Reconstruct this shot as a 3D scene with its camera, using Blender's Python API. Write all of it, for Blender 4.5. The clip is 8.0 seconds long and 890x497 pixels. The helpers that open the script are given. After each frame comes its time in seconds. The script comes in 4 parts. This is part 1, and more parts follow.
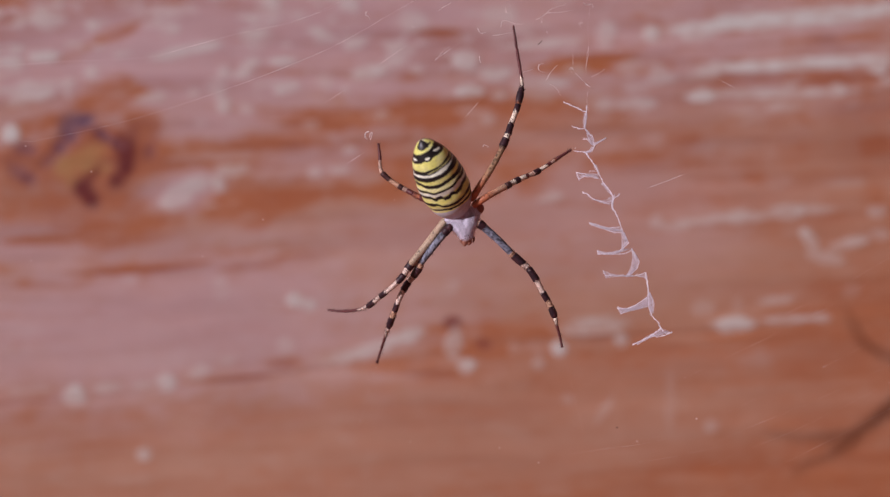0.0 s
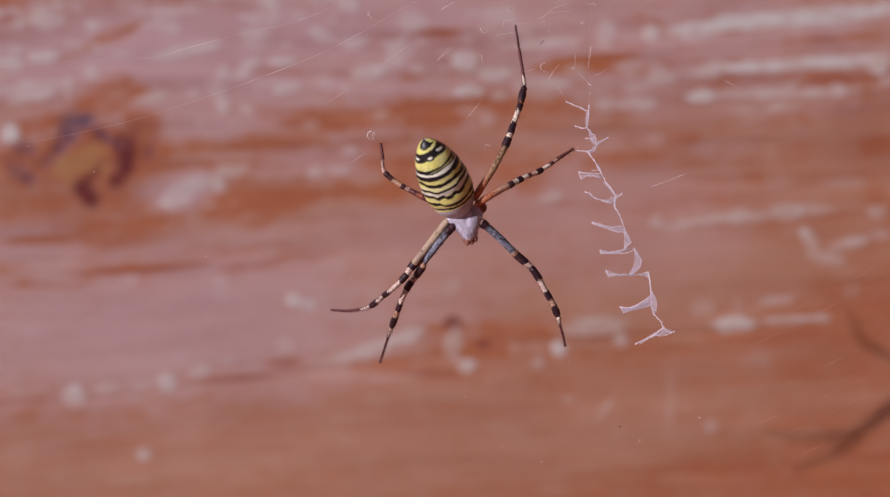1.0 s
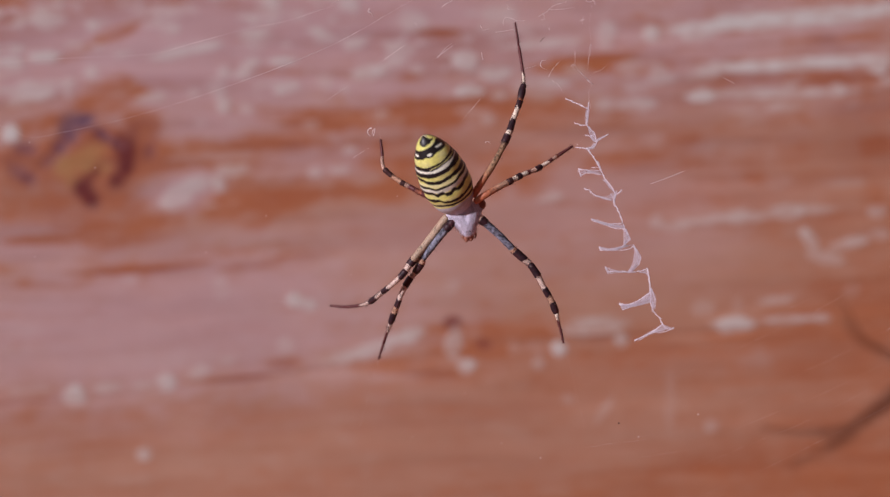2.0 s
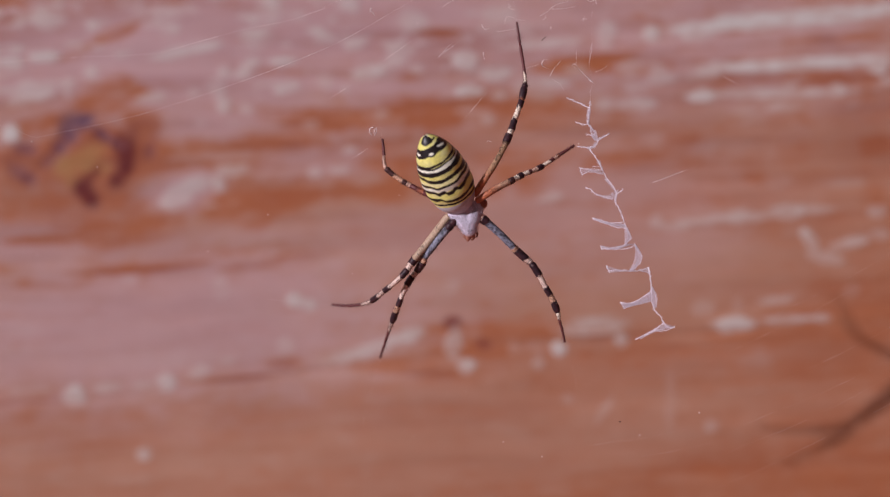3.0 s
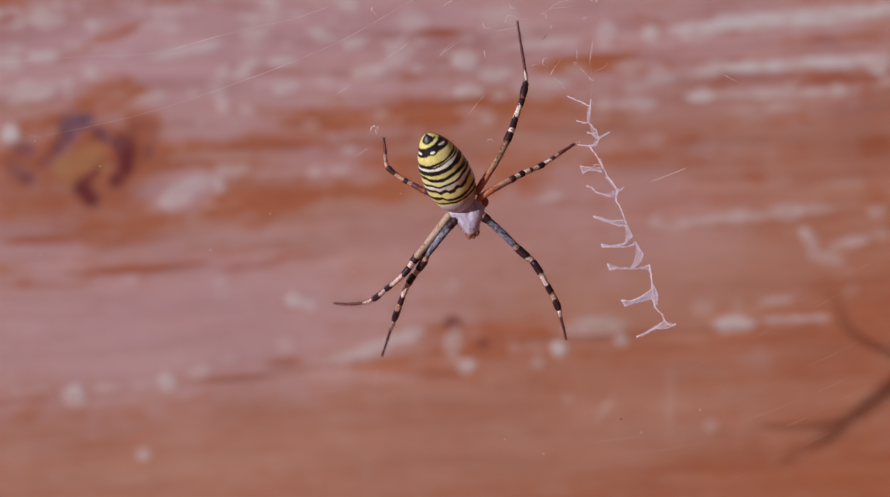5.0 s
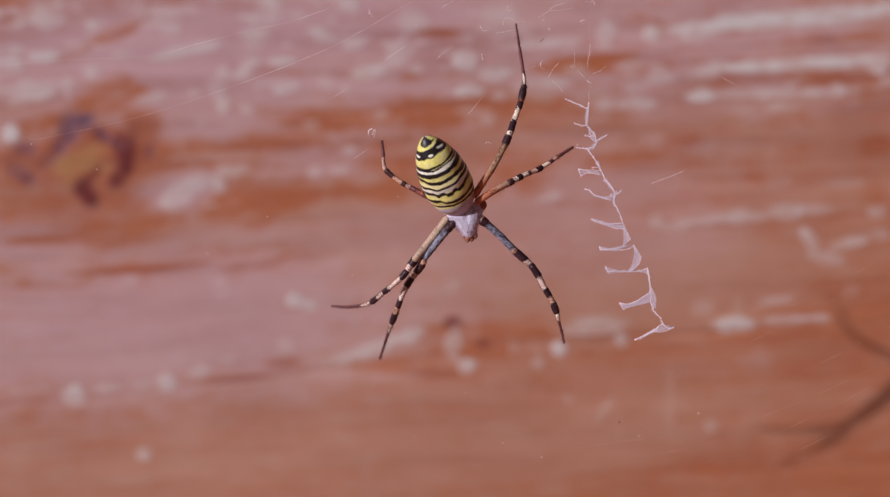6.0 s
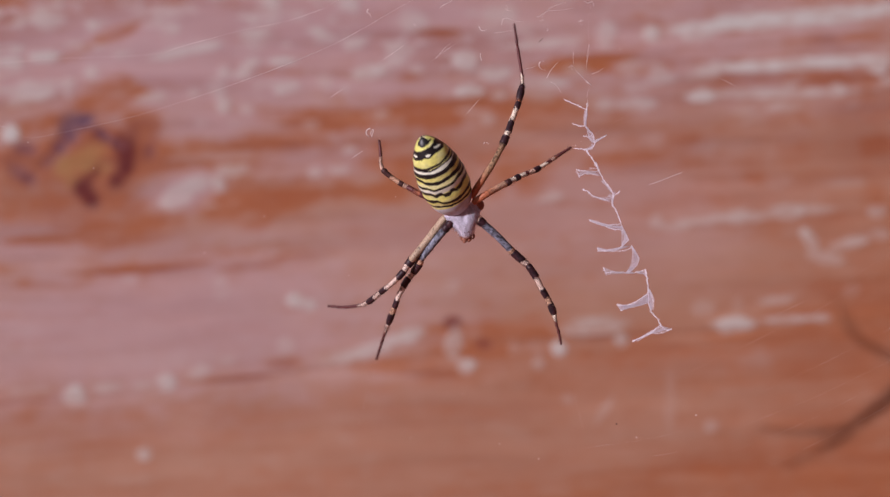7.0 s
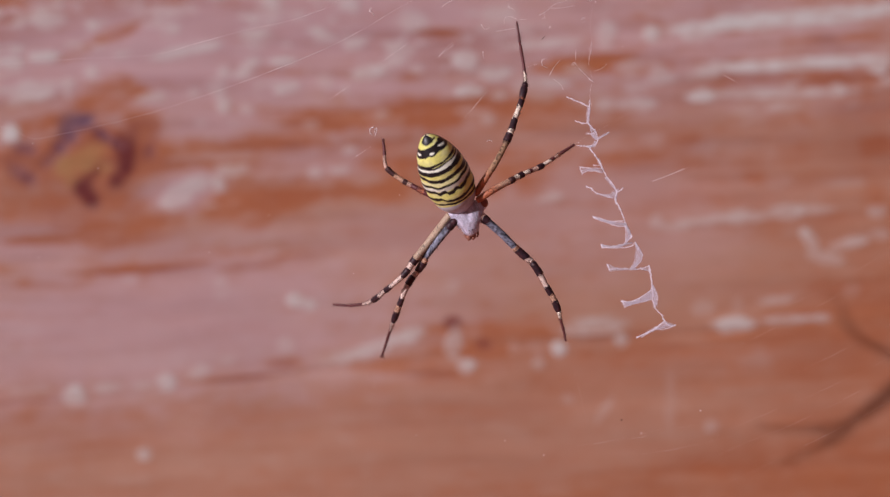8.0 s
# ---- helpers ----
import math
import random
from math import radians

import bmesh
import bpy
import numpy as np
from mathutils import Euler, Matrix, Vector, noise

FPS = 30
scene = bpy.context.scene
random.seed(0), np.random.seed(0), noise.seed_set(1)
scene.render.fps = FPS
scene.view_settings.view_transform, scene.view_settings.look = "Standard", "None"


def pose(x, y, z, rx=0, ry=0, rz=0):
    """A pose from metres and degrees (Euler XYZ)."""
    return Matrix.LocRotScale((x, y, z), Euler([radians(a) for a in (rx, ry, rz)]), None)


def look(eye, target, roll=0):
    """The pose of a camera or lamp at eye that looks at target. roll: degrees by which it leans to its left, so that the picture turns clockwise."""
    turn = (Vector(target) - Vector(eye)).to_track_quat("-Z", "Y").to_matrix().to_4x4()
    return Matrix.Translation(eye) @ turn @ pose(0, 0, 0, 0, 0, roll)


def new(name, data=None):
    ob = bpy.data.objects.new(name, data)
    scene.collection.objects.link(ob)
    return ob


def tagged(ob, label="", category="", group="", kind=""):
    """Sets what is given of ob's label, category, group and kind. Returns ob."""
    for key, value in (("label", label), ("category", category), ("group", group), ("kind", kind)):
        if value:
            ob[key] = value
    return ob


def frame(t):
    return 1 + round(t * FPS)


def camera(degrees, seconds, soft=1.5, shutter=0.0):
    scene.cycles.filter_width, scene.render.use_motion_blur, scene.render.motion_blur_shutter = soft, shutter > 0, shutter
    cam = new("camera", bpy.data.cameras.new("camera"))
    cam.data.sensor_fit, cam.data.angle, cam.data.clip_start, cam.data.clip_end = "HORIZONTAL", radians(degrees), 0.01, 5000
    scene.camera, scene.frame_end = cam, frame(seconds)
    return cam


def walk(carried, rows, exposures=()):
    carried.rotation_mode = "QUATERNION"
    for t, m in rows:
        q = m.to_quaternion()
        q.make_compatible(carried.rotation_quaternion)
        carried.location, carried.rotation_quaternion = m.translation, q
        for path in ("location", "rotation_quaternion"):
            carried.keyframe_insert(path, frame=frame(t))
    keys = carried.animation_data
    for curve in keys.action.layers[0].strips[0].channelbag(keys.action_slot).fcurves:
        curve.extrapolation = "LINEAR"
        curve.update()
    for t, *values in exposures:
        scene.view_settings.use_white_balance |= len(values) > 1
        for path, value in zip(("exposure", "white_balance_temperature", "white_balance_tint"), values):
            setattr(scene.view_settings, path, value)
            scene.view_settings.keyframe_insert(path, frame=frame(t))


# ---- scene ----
# Millimetres are used for the small parts; MM turns them into metres.
MM = 0.001
EYE_Z = 1.2          # height of the lens and of the middle of the web
WEB_D = 0.28         # lens to web
WOOD_Y = 0.07        # web to timber face

# ------------------------------------------------------------------ camera
cam = camera(24, 8.0, soft=1.3)
cam.data.dof.use_dof = True
cam.data.dof.focus_distance = WEB_D - 0.0015
cam.data.dof.aperture_fstop = 11.0
STAND = pose(0, -WEB_D, EYE_Z, 90, 0, 0)
walk(cam, [(0.0, STAND), (8.0, STAND)], exposures=[(0.0, -0.41, 5750, 25), (4.5, -0.40, 5750, 25), (6.0, -0.35, 5750, 25), (8.0, -0.32, 5750, 25)])

# ------------------------------------------------------------------ light
SUN_TO = Vector((1.095, 1.0, -0.354)).normalized()
world = bpy.data.worlds.new("sky")
scene.world = world
world.use_nodes = True
wn = world.node_tree.nodes
sky = wn.new("ShaderNodeTexSky")
sky.sky_type = "NISHITA"
sky.sun_disc = False
sky.sun_elevation = radians(16)
sky.sun_rotation = radians(227.6)
sky.air_density = 0.5
sky.dust_density = 6.0
sky.ozone_density = 0.4
world.node_tree.links.new(sky.outputs["Color"], wn["Background"].inputs["Color"])
wn["Background"].inputs["Strength"].default_value = 0.022

sun_data = bpy.data.lights.new("sun", "SUN")
sun_data.energy = 4.1
sun_data.angle = radians(1.1)
sun_data.color = (1.0, 0.93, 0.84)
sun = new("sun", sun_data)
sun.matrix_world = look(Vector((0, 0, 3)) - SUN_TO, Vector((0, 0, 3)))


# ------------------------------------------------------------------ materials
def mat_base(name, rough=0.6, spec=0.4):
    m = bpy.data.materials.new(name)
    m.use_nodes = True
    n = m.node_tree.nodes
    b = n["Principled BSDF"]
    b.inputs["Roughness"].default_value = rough
    b.inputs["Specular IOR Level"].default_value = spec
    return m, n, m.node_tree.links, b


def noise_node(n, links, scale, stretch=(1, 1, 1), detail=4.0, rough=0.6):
    co = n.new("ShaderNodeTexCoord")
    mp = n.new("ShaderNodeMapping")
    mp.inputs["Scale"].default_value = stretch
    links.new(co.outputs["Object"], mp.inputs["Vector"])
    t = n.new("ShaderNodeTexNoise")
    t.inputs["Scale"].default_value = scale
    t.inputs["Detail"].default_value = detail
    t.inputs["Roughness"].default_value = rough
    links.new(mp.outputs["Vector"], t.inputs["Vector"])
    return t


def mixer(n, links, fac, a, b, blend="MIX"):
    m = n.new("ShaderNodeMix")
    m.data_type = "RGBA"
    m.blend_type = blend
    for src, sock in ((fac, m.inputs[0]), (a, m.inputs[6]), (b, m.inputs[7])):
        if isinstance(src, bpy.types.NodeSocket):
            links.new(src, sock)
        elif isinstance(src, tuple):
            sock.default_value = (*src, 1.0)
        else:
            sock.default_value = src
    return m.outputs[2]


def bump(n, links, b, height, strength, dist):
    k = n.new("ShaderNodeBump")
    k.inputs["Strength"].default_value = strength
    k.inputs["Distance"].default_value = dist
    links.new(height, k.inputs["Height"])
    links.new(k.outputs["Normal"], b.inputs["Normal"])


def attr(n, name):
    a = n.new("ShaderNodeAttribute")
    a.attribute_name = name
    return a


def ramp(n, links, src, lo, hi, a, b):
    r = n.new("ShaderNodeMapRange")
    links.new(src, r.inputs["Value"])
    for k, v in zip(("From Min", "From Max", "To Min", "To Max"), (lo, hi, a, b)):
        r.inputs[k].default_value = v
    return r.outputs["Result"]


def timber_material():
    m, n, links, b = mat_base("stained_timber", 0.6, 0.35)
    grain = noise_node(n, links, 260, (0.06, 1, 1), 6, 0.65)
    mottle = noise_node(n, links, 75, (0.5, 1, 1), 4, 0.6)
    bare = mixer(n, links, ramp(n, links, mottle.outputs["Fac"], 0.35, 0.65, 0, 1), (0.350, 0.104, 0.035), (0.398, 0.136, 0.052))
    film = mixer(n, links, ramp(n, links, mottle.outputs["Fac"], 0.35, 0.65, 0, 1), (0.395, 0.200, 0.126), (0.445, 0.248, 0.170))
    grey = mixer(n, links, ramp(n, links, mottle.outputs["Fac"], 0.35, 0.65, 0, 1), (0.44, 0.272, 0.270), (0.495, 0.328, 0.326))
    film = mixer(n, links, attr(n, "grey_film").outputs["Fac"], film, grey)
    col = mixer(n, links, attr(n, "film").outputs["Fac"], bare, film)
    col = mixer(n, links, attr(n, "amber").outputs["Fac"], col, (0.44, 0.245, 0.075))
    col = mixer(n, links, attr(n, "dark").outputs["Fac"], col, (0.20, 0.046, 0.030))
    col = mixer(n, links, attr(n, "stain").outputs["Fac"], col, (0.080, 0.038, 0.088))
    col = mixer(n, links, attr(n, "resin").outputs["Fac"], col, (0.12, 0.010, 0.008))
    col = mixer(n, links, attr(n, "flake").outputs["Fac"], col, (0.555, 0.512, 0.475))
    tone = ramp(n, links, grain.outputs["Fac"], 0.3, 0.7, 0.92, 1.07)
    both = n.new("ShaderNodeCombineColor")
    for k in ("Red", "Green", "Blue"):
        links.new(tone, both.inputs[k])
    col = mixer(n, links, 1.0, col, both.outputs["Color"], "MULTIPLY")
    links.new(col, b.inputs["Base Color"])
    links.new(ramp(n, links, attr(n, "film").outputs["Fac"], 0, 1, 0.52, 0.72), b.inputs["Roughness"])
    bump(n, links, b, grain.outputs["Fac"], 0.35, 0.0003)
    return m


def tint_material(name, rough, spec, freq, depth, vary=0.25):
    """A coat whose pattern is stored with the part as 'tint'."""
    m, n, links, b = mat_base(name, rough, spec)
    t = noise_node(n, links, freq, (1, 1, 1), 4, 0.6)
    tone = ramp(n, links, t.outputs["Fac"], 0.3, 0.7, 1 - vary, 1 + vary)
    both = n.new("ShaderNodeCombineColor")
    for k in ("Red", "Green", "Blue"):
        links.new(tone, both.inputs[k])
    col = mixer(n, links, 1.0, attr(n, "tint").outputs["Color"], both.outputs["Color"], "MULTIPLY")
    links.new(col, b.inputs["Base Color"])
    bump(n, links, b, t.outputs["Fac"], 0.5, depth)
    return m


def plain_material(name, col, rough=0.5, spec=0.4, freq=900, vary=0.15):
    m, n, links, b = mat_base(name, rough, spec)
    t = noise_node(n, links, freq)
    lo, hi = tuple(c * (1 - vary) for c in col), tuple(min(1, c * (1 + vary)) for c in col)
    links.new(mixer(n, links, ramp(n, links, t.outputs["Fac"], 0.3, 0.7, 0, 1), lo, hi), b.inputs["Base Color"])
    return m


def silk_material(name, col, through_light, seen=1.0):
    m, n, links, b = mat_base(name, 0.45, 0.5)
    b.inputs["Base Color"].default_value = (*col, 1)
    b.inputs["Alpha"].default_value = seen
    tr = n.new("ShaderNodeBsdfTranslucent")
    tr.inputs["Color"].default_value = (*col, 1)
    mx = n.new("ShaderNodeMixShader")
    mx.inputs["Fac"].default_value = through_light
    links.new(b.outputs["BSDF"], mx.inputs[1])
    links.new(tr.outputs["BSDF"], mx.inputs[2])
    links.new(mx.outputs["Shader"], n["Material Output"].inputs["Surface"])
    return m


TIMBER = timber_material()
LEG = tint_material("leg_cuticle", 0.48, 0.32, 3500, 0.00004, 0.18)
ABDOMEN = tint_material("abdomen_skin", 0.4, 0.4, 2200, 0.00003, 0.12)
HAIRY = tint_material("silver_hair", 0.5, 0.4, 3000, 0.00005, 0.2)
EYE_MAT = plain_material("eye_black", (0.012, 0.010, 0.012), 0.12, 0.6)
MOUTH = plain_material("mouthpart_orange", (0.34, 0.15, 0.10), 0.45, 0.4, 3000, 0.35)
SILK = silk_material("silk_band", (0.98, 0.90, 0.96), 0.03)
HAZE = silk_material("silk_fine", (0.90, 0.82, 0.88), 0.12, 0.8)
LINE = silk_material("silk_line", (0.95, 0.82, 0.80), 0.12)
SPECK = plain_material("dust", (0.70, 0.52, 0.46), 0.5, 0.4)
GRIT = plain_material("dark_grit", (0.06, 0.03, 0.025), 0.7, 0.2)


def ground_material():
    m, n, links, b = mat_base("red_bounce_ground", 0.95, 0.1)
    a = noise_node(n, links, 0.8, (1, 1, 1), 6)
    c = noise_node(n, links, 45, (1, 1, 1), 5)
    # strong reds, chosen so that light bounced to the wall's shaded parts turns warm
    col = mixer(n, links, ramp(n, links, a.outputs["Fac"], 0.4, 0.6, 0, 1), (0.50, 0.135, 0.095), (0.58, 0.185, 0.125))
    col = mixer(n, links, ramp(n, links, c.outputs["Fac"], 0.4, 0.7, 0, 0.6), col, (0.34, 0.09, 0.06))
    links.new(col, b.inputs["Base Color"])
    bump(n, links, b, c.outputs["Fac"], 0.6, 0.03)
    return m


# ------------------------------------------------------------------ mesh helpers
def mesh_of(name, verts, faces, mat, smooth=True, attrs=None, tint=None):
    me = bpy.data.meshes.new(name)
    me.from_pydata([tuple(v) for v in verts], [], faces)
    if smooth:
        me.polygons.foreach_set("use_smooth", np.ones(len(me.polygons), dtype=bool))
    for k, a in (attrs or {}).items():
        me.attributes.new(k, "FLOAT", "POINT").data.foreach_set("value", np.asarray(a, dtype=np.float32).ravel())
    if tint is not None:
        c = np.ones((len(verts), 4), dtype=np.float32)
        c[:, :3] = tint
        me.attributes.new("tint", "FLOAT_COLOR", "POINT").data.foreach_set("color", c.ravel())
    me.materials.append(mat)
    me.update()
    return me


def part(name, me, parent, label=""):
    ob = new(name, me)
    ob.parent = parent
    return tagged(ob, label)


def grid_faces(rows, cols, wrap=False, base=0):
    out = []
    for i in range(rows - 1):
        for j in range(cols if wrap else cols - 1):
            k = (j + 1) % cols
            out.append((base + i * cols + j, base + i * cols + k, base + (i + 1) * cols + k, base + (i + 1) * cols + j))
    return out


def hash01(ix, iy, seed):
    h = np.sin(ix * 127.1 + iy * 311.7 + seed * 74.7) * 43758.5453
    return h - np.floor(h)


def vnoise(x, y, seed=0):
    ix, iy = np.floor(x), np.floor(y)
    fx, fy = x - ix, y - iy
    fx, fy = fx * fx * (3 - 2 * fx), fy * fy * (3 - 2 * fy)
    a, b = hash01(ix, iy, seed), hash01(ix + 1, iy, seed)
    c, d = hash01(ix, iy + 1, seed), hash01(ix + 1, iy + 1, seed)
    return (a * (1 - fx) + b * fx) * (1 - fy) + (c * (1 - fx) + d * fx) * fy


def fractal(x, y, seed=0, octaves=4, gain=0.55):
    s, amp, tot = 0, 1.0, 0
    for k in range(octaves):
        s, tot = s + amp * vnoise(x * 2 ** k, y * 2 ** k, seed + 13 * k), tot + amp
        amp *= gain
    return s / tot


def step(x, lo, hi):
    t = np.clip((x - lo) / (hi - lo), 0, 1)
    return t * t * (3 - 2 * t)


# ------------------------------------------------------------------ timber wall
class Face:
    """Worn coats on one timber face, on a grid of u (along) and v (up) in mm."""

    def __init__(self, u, v):
        self.u, self.v = u, v
        bow = 4.5 * np.exp(-((u + 59) / 26) ** 2) * np.tanh((v - 14) / 9) * np.exp(-((v - 14) / 26) ** 2)
        self.g = v - 0.055 * u - bow + 0.8 * np.sin(u / 31)
        self.ragged = fractal((0.62 * u + 0.78 * self.g) / 2.6, (0.90 * self.g - 0.42 * u) / 1.9, 3, 4, 0.65) - 0.5
        self.streak = fractal(u / 15.0, self.g / 0.9, 12, 4, 0.6) - 0.5
        self.coarse = fractal(u / 11.0, self.g / 5.0, 8, 3) - 0.5
        self.masks = {k: np.zeros_like(u) for k in ("film", "flake", "dark", "stain", "amber", "bare", "low", "grey_film", "resin")}

    def patch(self, kind, cu, cv, length, width, tilt=3, amount=1.0, edge=0.5, fray=0.6):
        """An uneven oval of one kind of wear, tilt degrees from level."""
        c, s = math.cos(radians(tilt)), math.sin(radians(tilt))
        reach = 1.6 * max(length, width)
        i0, i1 = np.searchsorted(self.v[:, 0], (cv - reach, cv + reach))
        j0, j1 = np.searchsorted(self.u[0], (cu - reach, cu + reach))
        cut = (slice(i0, i1), slice(j0, j1))
        du, dv = self.u[cut] - cu, self.v[cut] - cv
        a, b = (du * c + dv * s) / (length / 2), (dv * c - du * s) / (width / 2)
        rough, long = (0.45, 1.3) if length > 4 * width else (1.15, 0.0)      # long patches fray along the grain
        d = np.sqrt(a * a + b * b) + fray * (rough * self.ragged[cut] + long * self.streak[cut] + 0.6 * self.coarse[cut])
        m = amount * (1 - step(d, 1 - edge, 1 + edge))
        self.masks[kind][cut] = np.maximum(self.masks[kind][cut], m)


def worn_face(f):
    """Where the stain has gone, where the pale film holds, knots and cracks."""
    p = f.patch
    # mauve film still on the wood
    for row in ((-47.83, 33.02, 104.38, 22.77, 4, 0.95), (7.21, 34.92, 66.42, 18.98, 3, 0.9), (-43.0, -13.5, 105.0, 27.0, 4, 0.9),
                (-2.28, -0.19, 66.42, 12.34, 3, 0.75), (-43.8, 9.8, 13.5, 6.5, 16, 0.85), (-68.7, 0.76, 30.37, 6.64, 3, 0.7), (-37.4, 21.2, 21.8, 6.6, 3, 0.85), (-33.6, 15.5, 31.3, 1.9, 3, 0.6),
                (51.81, 33.02, 58.83, 28.47, 3, 0.6), (-21.26, 14.99, 24.67, 6.64, 6, 0.6), (11.01, 17.84, 53.14, 3.8, 4, 0.55),
                (28.09, -3.99, 75.91, 24.67, 4, 0.55), (58.45, 10.25, 47.45, 28.47, 3, 0.3), (-10.0, -31.5, 160.0, 24.0, 4, 0.5), (47.07, 19.74, 43.65, 8.54, 2, 0.35), (30.0, 13.0, 26.0, 16.0, 3, 0.5)):
        p("film", *row, edge=0.75)
    # greyer, paler areas of the film, widest across the top
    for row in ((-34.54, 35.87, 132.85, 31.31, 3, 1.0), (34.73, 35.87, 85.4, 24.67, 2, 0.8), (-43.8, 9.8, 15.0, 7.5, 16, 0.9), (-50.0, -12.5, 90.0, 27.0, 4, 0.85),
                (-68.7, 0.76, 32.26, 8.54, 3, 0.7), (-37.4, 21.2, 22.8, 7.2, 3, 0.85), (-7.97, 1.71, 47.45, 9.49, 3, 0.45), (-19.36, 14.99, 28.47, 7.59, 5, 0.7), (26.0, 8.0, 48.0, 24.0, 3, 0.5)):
        p("grey_film", *row, edge=0.8)
    # bare red-brown wood
    for row in ((-72.5, 41.1, 5.7, 1.3, 0, 0.9), (-54.9, 35.9, 10.9, 2.6, 24, 0.75), (-61.1, 33, 9, 2.1, 25, 0.65), (-56.4, 25.4, 15.2, 6.6, 5, 0.75), (-50.5, 21.2, 6.6, 5.5, 8, 0.7), (-68.7, 20.5, 11.4, 3.2, 14, 0.85),
                (-48.8, 16.1, 6.3, 4, 5, 0.6), (-30.7, 17.2, 22.8, 0.9, 3, 0.75), (-22.7, 21.4, 14.2, 1.4, 4, 0.65), (-71.5, 10.2, 10.4, 8.5, 0, 0.6), (-60.2, 18.3, 5.7, 3.8, 0, 0.7), (-1.3, 36.1, 9, 2.1, 2, 0.75),
                (-9.9, 39.5, 4.7, 1.5, 5, 0.3), (-17.5, 21.4, 15.2, 2.8, 3, 0.65), (-4.2, 22, 14.2, 4.2, 3, 0.75), (14.8, 23.2, 14.2, 5.1, 2, 0.72), (4.4, 23.9, 8.5, 2.1, 3, 0.6), (21.9, 30.5, 13.3, 3, 6, 0.95),
                (15.7, 15.7, 12.3, 4.6, 4, 0.3), (-8.9, 15, 10.4, 5.7, 3, 0.6), (24.3, 27.3, 5.7, 1.3, 4, 0.5), (63.2, 34.9, 18, 1.4, 4, 0.5), (67.9, 28.6, 14.2, 1, 3, 0.6), (39, 25.2, 2.1, 2.3, 0, 0.5),
                (30.9, 15.2, 14.2, 3.6, 4, 0.6), (71.7, 17.1, 5.2, 4.2, 0, 0.6), (57.5, 16.4, 11.4, 2.8, 3, 0.25), (-54.9, 3.6, 19.9, 7.6, 6, 0.6), (-31.7, 6.6, 17.1, 6.1, 6, 0.75), (-68.7, 8.5, 12.3, 4.7, -6, 0.6),
                (-67.3, 1.5, 12.3, 1.4, 2, 0.8), (-50.7, -3.2, 22.8, 1.5, 4, 0.55), (-8, 9.8, 18, 4.7, 4, 0.5), (11, 9.8, 14.2, 4.2, 5, 0.5), (51.8, 12.3, 4.2, 2.8, 0, 0.35), (71.7, 8.8, 4.2, 5.7, 0, 0.4),
                (54.6, -14.6, 19, 1.1, 3, 0.5), (-26.9, -19, 6.6, 2.3, 4, 0.45), (-36.4, -21.8, 15.2, 1.1, 5, 0.55), (-6.1, -19.4, 19, 2.8, 6, 0.5), (-0.4, -20.6, 8.5, 2.3, 0, 0.4), (12, -14.4, 14.2, 1.7, 4, 0.6), (7.2, -13.5, 25.6, 4.4, 4, 0.6),
                (4.4, -16.5, 14.2, 5.3, 4, 0.55), (-55.4, -32.5, 12.3, 0.9, 3, 0.3), (64.1, -20.1, 17.1, 3.2, 4, 0.45), (66, -11.6, 14.2, 4.7, 4, 0.2), (-57.8, 14.5, 14.2, 12.3, 0, 0.95), (-68.7, 14, 10.4, 7.6, 0, 0.8)):
        p("bare", *row, edge=0.4, fray=0.8)


